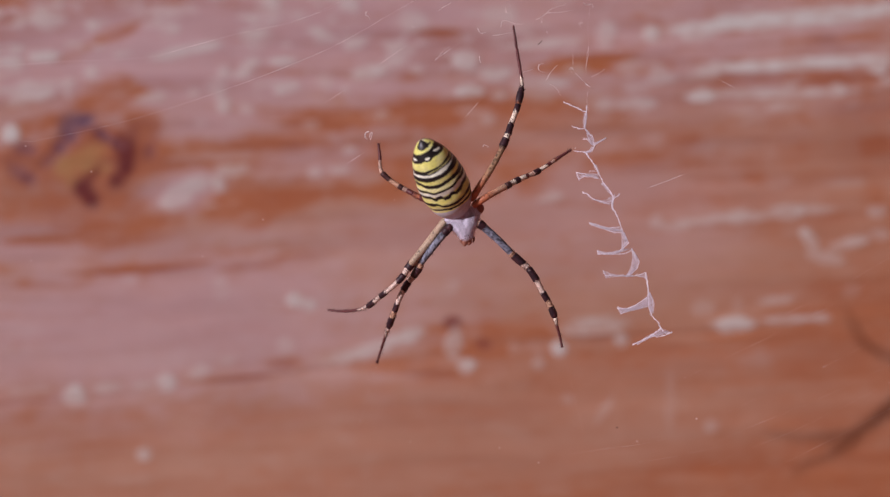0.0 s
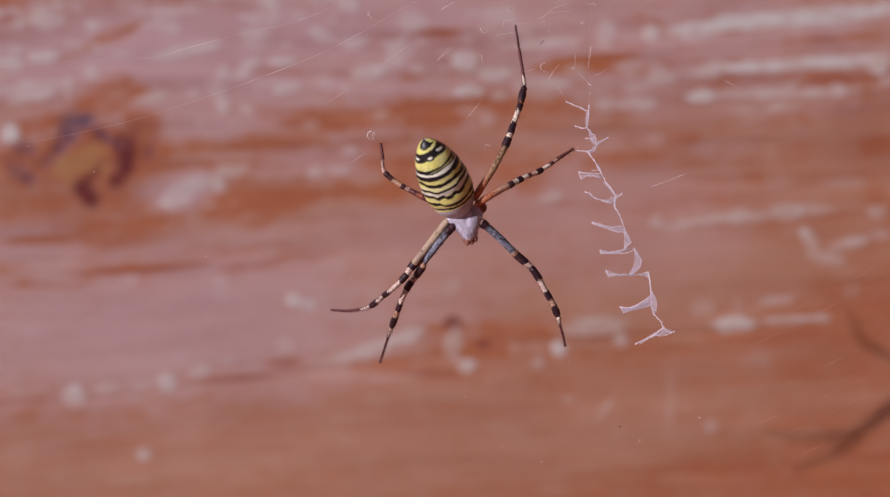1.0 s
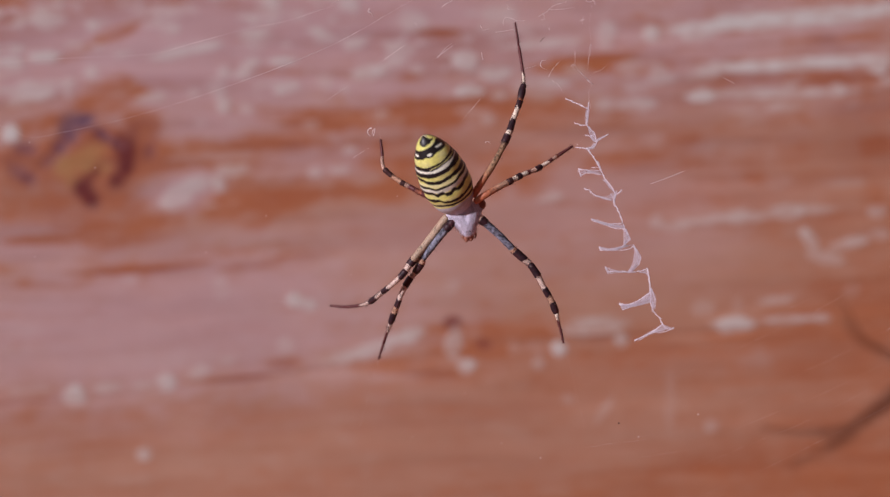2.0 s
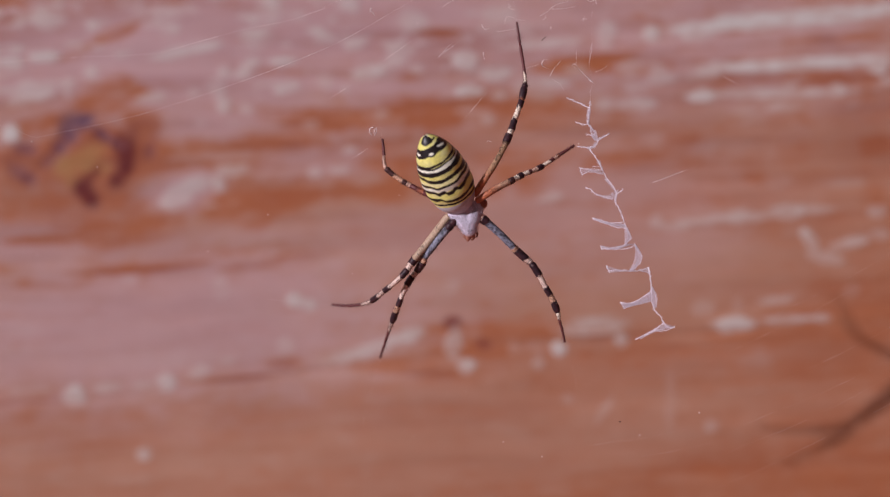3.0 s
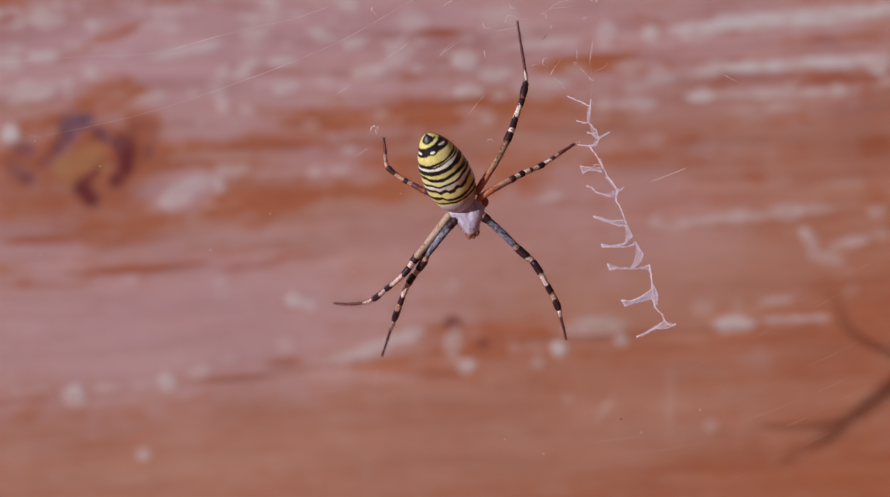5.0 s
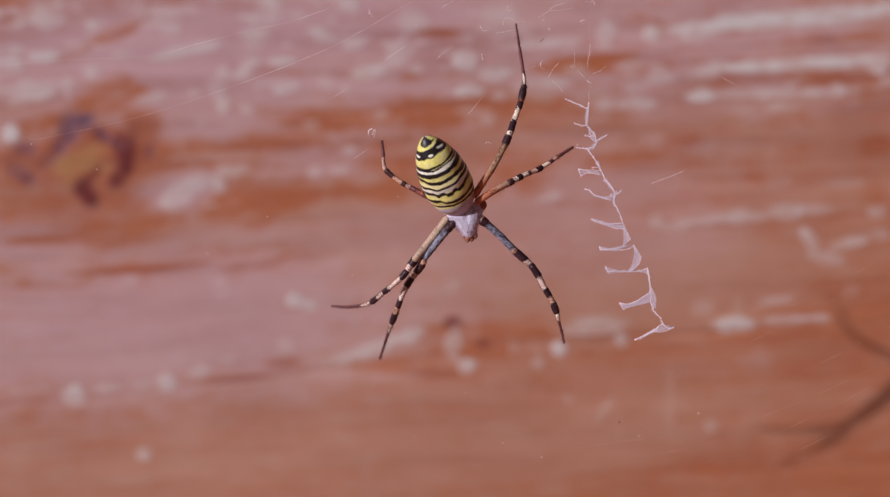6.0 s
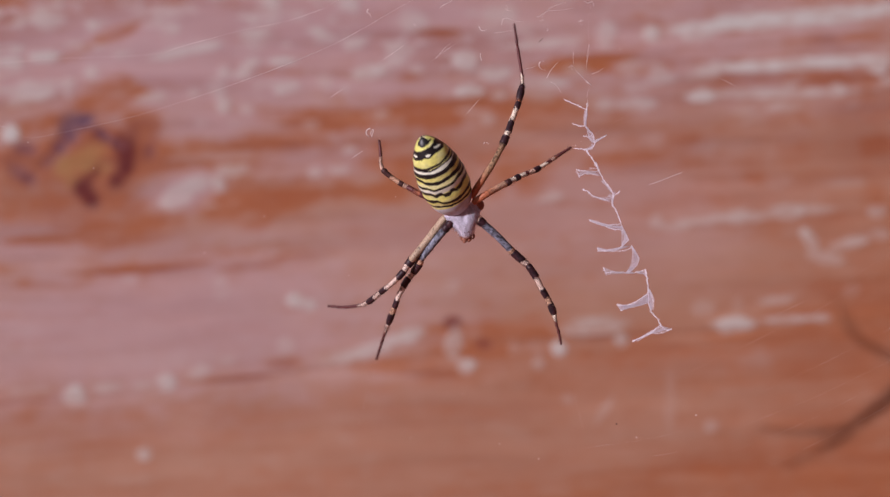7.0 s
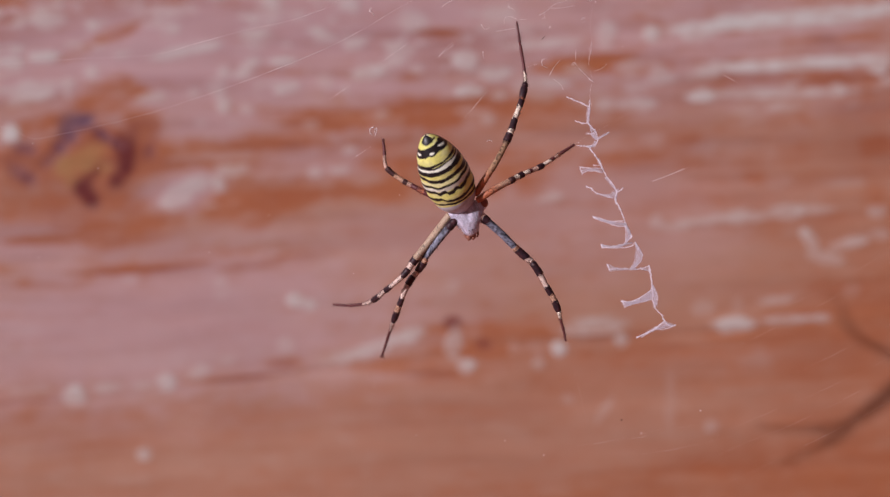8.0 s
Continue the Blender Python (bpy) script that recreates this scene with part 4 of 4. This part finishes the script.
    cord(st, rng, [(25.44, -12.76), (26.65, -12.22), (27.79, -11.62), (28.63, -11.01), (29.23, -10.48)], 5, 0.0345)
    cord(st, rng, [(30.68, -11.09), (30.07, -11.24), (29.46, -10.93)], 4, 0.0296)
    cord(st, rng, [(27.79, -11.69), (29.01, -11.62), (29.84, -11.47), (30.68, -11.09)], 3, 0.0222)
    sheet(fine, rng, [(18.91, 18.22), (18.75, 17.16), (18.83, 16.25)], [(19.36, 18.22), (19.29, 17.16), (19.21, 16.10)], 26)
    sheet(fine, rng, [(19.13, 16.10), (19.29, 15.19), (19.44, 14.50)], [(19.44, 15.79), (20.05, 14.96), (20.27, 14.05)], 26)
    sheet(fine, rng, [(19.44, 14.65), (20.20, 14.27), (21.87, 14.88)], [(19.59, 14.35), (20.27, 13.82), (21.87, 14.88)], 24)
    sheet(fine, rng, [(19.89, 13.67), (19.44, 13.14), (18.83, 12.91)], [(20.20, 13.67), (20.05, 12.91), (19.13, 12.83)], 18)
    sheet(fine, rng, [(18.00, 10.25), (19.29, 10.02), (20.73, 10.02)], [(18.15, 9.57), (19.36, 9.79), (21.03, 9.42)], 16)
    sheet(fine, rng, [(20.20, 11.39), (20.58, 10.63), (20.80, 10.02)], [(20.65, 11.24), (20.96, 10.33), (21.26, 9.42)], 16)
    sheet(fine, rng, [(22.02, 6.83), (22.48, 6.23), (22.63, 5.69)], [(23.08, 7.37), (22.93, 6.53), (22.70, 5.62)], 28)
    sheet(fine, rng, [(20.20, 6.68), (21.34, 6.53), (22.48, 6.83)], [(20.20, 6.68), (21.41, 6.15), (22.48, 5.85)], 20)
    sheet(fine, rng, [(21.11, 8.81), (21.87, 7.90), (22.48, 7.14)], [(21.56, 8.81), (22.25, 7.90), (22.85, 7.21)], 12)
    sheet(fine, rng, [(19.67, 3.57), (20.96, 3.19), (22.48, 2.89), (23.99, 2.89)], [(19.67, 3.42), (20.96, 2.89), (22.70, 2.35), (24.22, 2.13)], 34)
    sheet(fine, rng, [(23.84, 2.58), (23.92, 1.52), (23.92, 0.00)], [(24.37, 2.13), (24.91, 0.84), (24.07, -0.15)], 34)
    sheet(fine, rng, [(20.73, -0.15), (22.17, -0.46), (23.99, 0.00)], [(20.96, -0.68), (22.93, -0.68), (25.36, 0.08)], 34)
    sheet(fine, rng, [(25.28, 0.08), (25.36, -1.06), (25.06, -2.43), (24.45, -3.57)], [(25.51, -0.15), (26.27, -1.37), (26.12, -2.58), (24.91, -3.72)], 44)
    sheet(fine, rng, [(21.56, -2.89), (23.23, -3.42), (25.51, -3.49)], [(21.87, -3.87), (23.39, -3.64), (25.66, -3.64)], 20)
    sheet(fine, rng, [(25.89, -3.49), (26.58, -3.26), (27.18, -3.11)], [(26.27, -3.64), (26.96, -3.80), (27.33, -4.25)], 18)
    sheet(fine, rng, [(23.39, -7.82), (24.75, -7.90), (26.27, -7.21), (27.49, -6.15)], [(23.84, -8.66), (25.21, -8.28), (26.58, -7.97), (27.64, -7.74)], 60)
    sheet(fine, rng, [(27.49, -5.62), (27.49, -6.61), (27.64, -8.12)], [(27.79, -5.77), (28.32, -7.14), (28.25, -8.66)], 28)
    sheet(fine, rng, [(28.02, -11.69), (28.70, -11.09), (29.23, -10.55)], [(28.55, -11.62), (29.46, -11.39), (30.68, -11.09)], 34)
    sheet(fine, rng, [(25.89, -12.53), (27.03, -11.85), (28.25, -11.24)], [(26.12, -12.76), (27.33, -12.07), (28.55, -11.54)], 14)
    b = part("zigzag_band", st.mesh("zigzag_band", SILK), web, "white frayed zigzag silk band")
    part("fine_silk", fine.mesh("fine_silk", HAZE), b)


def thread(web, pts, r=0.010, glints=(), name="thread", mat=None):
    """A taut line; glints are stretches (from, to) where it is thicker."""
    P = smooth_path([(x, y, z) for x, z, y in pts], 24)
    t = np.linspace(0, 1, len(P))
    rad = np.full(len(P), r)
    for a, b, w in glints:
        rad = np.maximum(rad, w * step(t, a - 0.02, a + 0.03) * (1 - step(t, b - 0.03, b + 0.02)))
    v, f = sweep(P * MM, rad * MM, 5)
    part(name, mesh_of(name, v, f, mat or LINE), web)


def tuft(web, rng, c, size, n, r=0.02):
    """A loose curl of silk."""
    st = Strands()
    for i in range(n):
        a = rng.uniform(0, 2 * math.pi)
        p = [np.array((c[0] + rng.gauss(0, size * 0.3), rng.gauss(0, 0.2), c[1] + rng.gauss(0, size * 0.3)))]
        for k in range(4):
            a += rng.gauss(0, 0.9)
            p.append(p[-1] + np.array((math.cos(a), rng.gauss(0, 0.15), math.sin(a))) * size * 0.35)
        st.add(p, rng.uniform(0.5, 1.2) * r)
    part("silk_tuft", st.mesh("silk_tuft", LINE), web)


def silk_wisp(web, rng, pts, r):
    """A short loose end of silk."""
    st = Strands()
    for k in range(2):
        st.add([np.array((x + rng.gauss(0, 0.04), rng.gauss(0, 0.1), z + rng.gauss(0, 0.04))) for x, z in pts], r * rng.uniform(0.8, 1.3), r * 0.5)
    part("silk_wisp", st.mesh("silk_wisp", LINE), web)


def build_web():
    rng = random.Random(23)
    web = tagged(new("orb_web"), "fine white orb web with a zigzag silk band", "spider web")
    web.location = (0, 0, EYE_Z)
    band(web)
    # long lines of the web
    thread(web, [(-54.96, 14.27, 0.5), (-41.6, 17.23, 0.3), (-27.78, 21.71, 0), (-17, 25.96, 0), (-11.54, 28.7, 0), (-6.38, 31.73, 0), (0.46, 35.53, 0)], 0.005,
           ((0.10, 0.22, 0.007), (0.24, 0.33, 0.008), (0.33, 0.38, 0.020), (0.38, 0.44, 0.036), (0.44, 0.53, 0.022), (0.56, 0.68, 0.018), (0.72, 0.79, 0.016)))
    thread(web, [(-61.79, 24.14, 0.5), (-51.17, 24.98, 0.4), (-39.78, 25.51, 0.2), (-33.71, 27.03, 0), (-26.87, 28.85, 0), (-20.04, 30.37, 0), (-12.45, 33.63, 0)], 0.0035,
           ((0.03, 0.20, 0.006), (0.40, 0.48, 0.016), (0.48, 0.58, 0.022), (0.70, 0.80, 0.010)))
    lines = ((-19.51, 30.52, -16.09, 31.73), (-8.12, 24.9, -5.31, 26.87), (-15.11, 19.89, -13.51, 20.95), (-1.06, 25.2, 1.21, 26.87), 
             (37.35, 22.47, 38.87, 21.71), (3.11, 17.69, 4.86, 19.74), (-0.3, 32.11, 1.21, 32.95), (-12.3, 11.69, -10.78, 12.68))
    for x0, z0, x1, z1 in lines:
        dx, dz = x1 - x0, z1 - z0
        thread(web, [(x0 - dx * 0.4, z0 - dz * 0.4, 0.2), (x0, z0, 0), (x1, z1, 0), (x1 + dx * 0.4, z1 + dz * 0.4, 0.2)], 0.002, ((0.34, 0.64, 0.017),), "short_thread")
    thread(web, [(27.3, 8.15, 0), (29.9, 9.1, 0), (32.4, 10.1, 0)], 0.003, ((0.08, 0.92, 0.028),), "short_thread")
    # catching lines low on the web, evenly spaced and rising
    for i in range(6):
        x0, z0 = 34.62, -13.06
        x0, z0 = x0 + rng.uniform(-4, 4), z0 - 4.2 * i + rng.uniform(-0.7, 0.7)
        rise = rng.uniform(2.5, 3.3)
        pts = [(x0 + 7.0 * k, z0 + rise * k + 0.13 * k * k + rng.gauss(0, 0.14), 0.2) for k in range(6)]
        a = rng.uniform(0.05, 0.45)
        thread(web, pts, 0.001, ((a, a + rng.uniform(0.05, 0.12), 0.0046), (a + 0.25, a + rng.uniform(0.29, 0.37), 0.0036)), "catching_thread")
    for i in range(3):
        x0, z0 = 17.16, -28.62
        x0, z0 = x0 + 4.5 * i, z0 + rng.uniform(-2, 2)
        thread(web, [(x0 + 4.0 * k, z0 + 0.5 * k + 0.1 * k * k, 0.2) for k in range(4)], 0.001, ((0.2, 0.45, 0.004),), "catching_thread")
    # lines that the feet hold
    for x0, z0, y0, x1, z1 in ((9.41, 29.91, 0, 8.27, 36.29), (17.23, 13.36, 0, 25.51, 18.07), (16.09, -13.13, 0, 18.83, -24.44), (-15.26, -8.2, 6.8, -23.84, -7.44), (-8.84, -15.56, 8.6, -11.31, -24.44), (-8.58, 14.12, 0, -9.79, 20.34)):
        x0, z0 = x0 * (1 + y0 / 280), z0 * (1 + y0 / 280)
        thread(web, [(x0, z0, y0), (x0 * 0.5 + x1 * 0.5, z0 * 0.5 + z1 * 0.5, 0.05), (x1, z1, 0.1)], 0.0012, ((0.0, 0.03, 0.006),), "radial_thread")
    # stays to the timber, beyond the view
    for x0, z0, x1, z1 in ((-54.96, 14.27, -125, -8), (-61.79, 24.14, -120, 45), (0.46, 35.53, 10, 80), (-12.45, 33.63, -40, 75), (19.89, 35.53, 30, 78)):
        mx, mz = x0 * 0.55 + x1 * 0.45, z0 * 0.55 + z1 * 0.45
        if x0 < -50:
            mx, mz = -66.0, z0 - 0.04 * (66 + x0)
        thread(web, [(x0, z0, 0.3), (mx, mz, 0.6 if x0 < -50 else 24), (x1, z1, 71.5)], 0.005, (), "stay_thread")
    # loose silk at the top of the web
    thread(web, [(19.51, 18.37, 0), (19.28, 20.19, 0), (19.59, 21.86, 0), (19.13, 24.29, 0), (19.59, 26.57, 0), (19.36, 29.45, 0), (19.66, 32.19, 0), (19.89, 35.53, 0)], 0.003, ((0.0, 0.22, 0.012), (0.40, 0.56, 0.014)))
    for pts, r in ((((-10.17, 31.81), (-10.33, 31.21), (-10.02, 31.13), (-9.79, 30.68)), 0.03),
                   (((-0.46, 31.89), (0.15, 32.35), (0.84, 32.73)), 0.016),
                   (((4.71, 29.46), (5.09, 28.85), (5.77, 29.01)), 0.018),
                   (((4.94, 25.82), (4.94, 25.36), (5.01, 24.91)), 0.026),
                   (((-1.06, 25.13), (-0.46, 25.82), (0.15, 26.50), (0.91, 27.03)), 0.013),
                   (((6.76, 28.55), (7.90, 28.70), (9.19, 28.93)), 0.013),
                   (((7.74, 29.69), (7.97, 30.37), (8.58, 30.52), (9.57, 30.07), (10.78, 30.14)), 0.014),
                   (((8.28, 31.81), (8.58, 31.51), (8.88, 31.51)), 0.016),
                   (((12.45, 30.68), (13.59, 31.28), (14.58, 32.12), (16.40, 32.65)), 0.014),
                   (((14.12, 31.59), (15.64, 31.66), (17.31, 31.97)), 0.011)):
        silk_wisp(web, rng, pts, r)
    for pts, r in ((((18.07, 30.14), (18.45, 30.22), (18.75, 30.30)), 0.014),
                   (((18.83, 32.88), (19.36, 32.65), (19.89, 32.80), (20.05, 32.27)), 0.028),
                   (((12.98, 24.75), (12.76, 24.37), (12.98, 23.84), (13.74, 23.54)), 0.022),
                   (((12.76, 24.60), (13.14, 24.75), (13.52, 24.75)), 0.014),
                   (((13.82, 22.63), (14.43, 23.61), (15.26, 24.53)), 0.02),
                   (((14.35, 22.10), (15.26, 21.49), (15.72, 20.58)), 0.009),
                   (((17.46, 25.97), (17.39, 25.21), (17.39, 24.30)), 0.01),
                   (((16.78, 23.92), (17.16, 24.22), (17.62, 23.92)), 0.016),
                   (((17.77, 23.54), (18.75, 22.55), (19.82, 21.64)), 0.02)):
        silk_wisp(web, rng, pts, r)
    for pts, r in ((((19.13, 22.10), (19.51, 21.79), (19.89, 21.64)), 0.034),
                   (((19.51, 27.03), (19.29, 25.82), (19.21, 24.37)), 0.014),
                   (((19.89, 23.16), (20.80, 23.46), (21.64, 24.15)), 0.01),
                   (((10.71, 23.61), (11.54, 23.84), (12.30, 24.15)), 0.01),
                   (((-9.87, 15.72), (-10.25, 15.49), (-10.33, 15.03), (-10.02, 14.58)), 0.05),
                   (((-9.72, 14.58), (-9.42, 15.03), (-9.42, 15.57), (-9.72, 15.34), (-9.79, 14.81)), 0.035),
                   (((5.39, 13.67), (5.69, 13.90), (6.15, 13.67)), 0.018)):
        silk_wisp(web, rng, pts, r)
    for x, z, size, n in ((17.1, 24.1, 0.3, 4), (13.9, 29.2, 0.25, 4), (8.6, 31.6, 0.4, 3), (13.3, 30.7, 0.4, 4), (18.4, 30.2, 0.3, 3), (-3.9, 29.7, 0.2, 2)):
        tuft(web, rng, (x, z), size, n, 0.011)
    # dust caught in the threads
    for x, z, r in ((34.01, -22.62, 0.20), (26.04, -25.66, 0.15), (12.91, -28.54, 0.14), (7.67, -26.57, 0.14), (-55.72, 13.66, 0.17), (-46.91, 10.25, 0.15),
                    (-20.19, -7.74, 0.14), (-12.6, -4.02, 0.10), (-48.81, 25.05, 0.12), (-23.99, 3.87, 0.11), (-6.38, 6.53, 0.10), (-4.25, -25.81, 0.10), (-32.04, -1.06, 0.12), (17.76, 13.51, 0.16), (23.68, 26.42, 0.10),
                    (2.73, -19.89, 0.07), (-54.96, -1.67, 0.10)):
        ball((x, rng.uniform(-0.1, 0.1), z), r * 0.6, SPECK, "dust_speck", web, (1.0, 1.0, rng.uniform(0.7, 1.3)), 8)
    for x, z, r in ((23.38, -23.84, 0.12), (-8.5, -14.42, 0.06)):
        ball((x, 0, z), r, GRIT, "dust_speck", web, (1, 1, 0.8), 8, "dark speck")
    thread(web, [(12.75, 27.33, 0), (12.98, 27.56, 0), (13.28, 27.86, 0)], 0.04, (), "debris_fibre", GRIT)
    return web


build_wall()
build_ground()
SPIDER_THING = build_spider()
WEB_THING = build_web()

SPIDER_SWAY = (
    (0.0, -0.38, -0.14, -0.07, 0.19), (0.5, -0.20, -0.05, -0.08, 0.03), (1.0, 0.00, -0.00, -0.00, 0.00),
    (1.5, -0.20, 0.20, 0.25, 0.22), (1.7, -0.22, 0.37, 0.34, 0.24), (2.8, 0.28, 1.62, 0.71, 0.31),
    (3.0, 0.08, 1.34, 0.59, 0.31), (3.2, 0.52, 2.92, 1.00, 0.29), (3.5, 0.76, 3.59, 1.13, 0.27),
    (3.6, 0.74, 3.51, 1.11, 0.25), (3.8, 0.23, 2.23, 0.63, 0.22), (4.0, 0.26, 2.08, 0.72, 0.19),
    (4.3, 0.65, 2.69, 1.12, 0.13), (4.5, 0.71, 3.10, 1.18, 0.09), (4.7, 0.51, 2.82, 1.05, 0.09),
    (5.8, 0.09, 1.78, 0.47, 0.24), (6.0, 0.01, 1.78, 0.41, 0.24), (6.2, -0.05, 1.57, 0.45, 0.32),
    (6.5, -0.44, 1.25, 0.29, 0.44), (7.0, -0.38, 0.91, 0.38, 0.48), (7.1, 0.18, 2.03, 0.78, 0.45),
    (7.3, 0.25, 2.13, 0.83, 0.40), (7.5, 0.16, 2.24, 0.88, 0.34), (7.7, 0.22, 2.04, 0.90, 0.24),
    (7.9, -0.10, 1.84, 0.61, 0.13), (8.0, 0.20, 1.74, 0.66, 0.08))
WEB_SWAY = (
    (0.0, -0.35, -0.14, -0.06, 0.10), (0.5, -0.23, -0.05, -0.06, 0.13), (1.0, 0.00, -0.00, -0.00, 0.00),
    (1.5, -0.10, 0.20, 0.21, 0.13), (1.7, -0.12, 0.37, 0.31, 0.12), (2.8, 0.39, 1.62, 0.73, 0.11),
    (3.0, 0.19, 1.34, 0.61, 0.11), (3.2, 0.65, 2.92, 1.04, 0.10), (3.5, 0.91, 3.59, 1.20, 0.08),
    (3.6, 0.89, 3.51, 1.18, 0.05), (3.8, 0.39, 2.23, 0.69, -0.00), (4.0, 0.42, 2.08, 0.78, -0.06),
    (4.3, 0.82, 2.69, 1.14, -0.03), (4.5, 0.88, 3.10, 1.18, -0.01), (4.7, 0.68, 2.82, 1.06, -0.01),
    (5.8, 0.14, 1.78, 0.50, -0.04), (6.0, 0.07, 1.78, 0.44, -0.04), (6.2, 0.03, 1.57, 0.49, 0.07),
    (6.5, -0.34, 1.25, 0.34, 0.24), (7.0, -0.26, 0.91, 0.38, 0.19), (7.1, 0.31, 2.03, 0.78, 0.15),
    (7.3, 0.39, 2.13, 0.83, 0.07), (7.5, 0.31, 2.24, 0.88, -0.01), (7.7, 0.35, 2.04, 0.91, -0.09),
    (7.9, 0.01, 1.84, 0.63, -0.16), (8.0, 0.29, 1.74, 0.68, -0.20))


def motions():
    """The web sways in the air and the spider with it: seconds, mm along, mm towards the wall, mm up, degrees of roll."""
    for thing, sway in ((SPIDER_THING, SPIDER_SWAY), (WEB_THING, WEB_SWAY)):
        walk(thing, [(t, pose(x * MM, y * MM, EYE_Z + z * MM, 0, a, 0)) for t, x, y, z, a in sway])


motions()
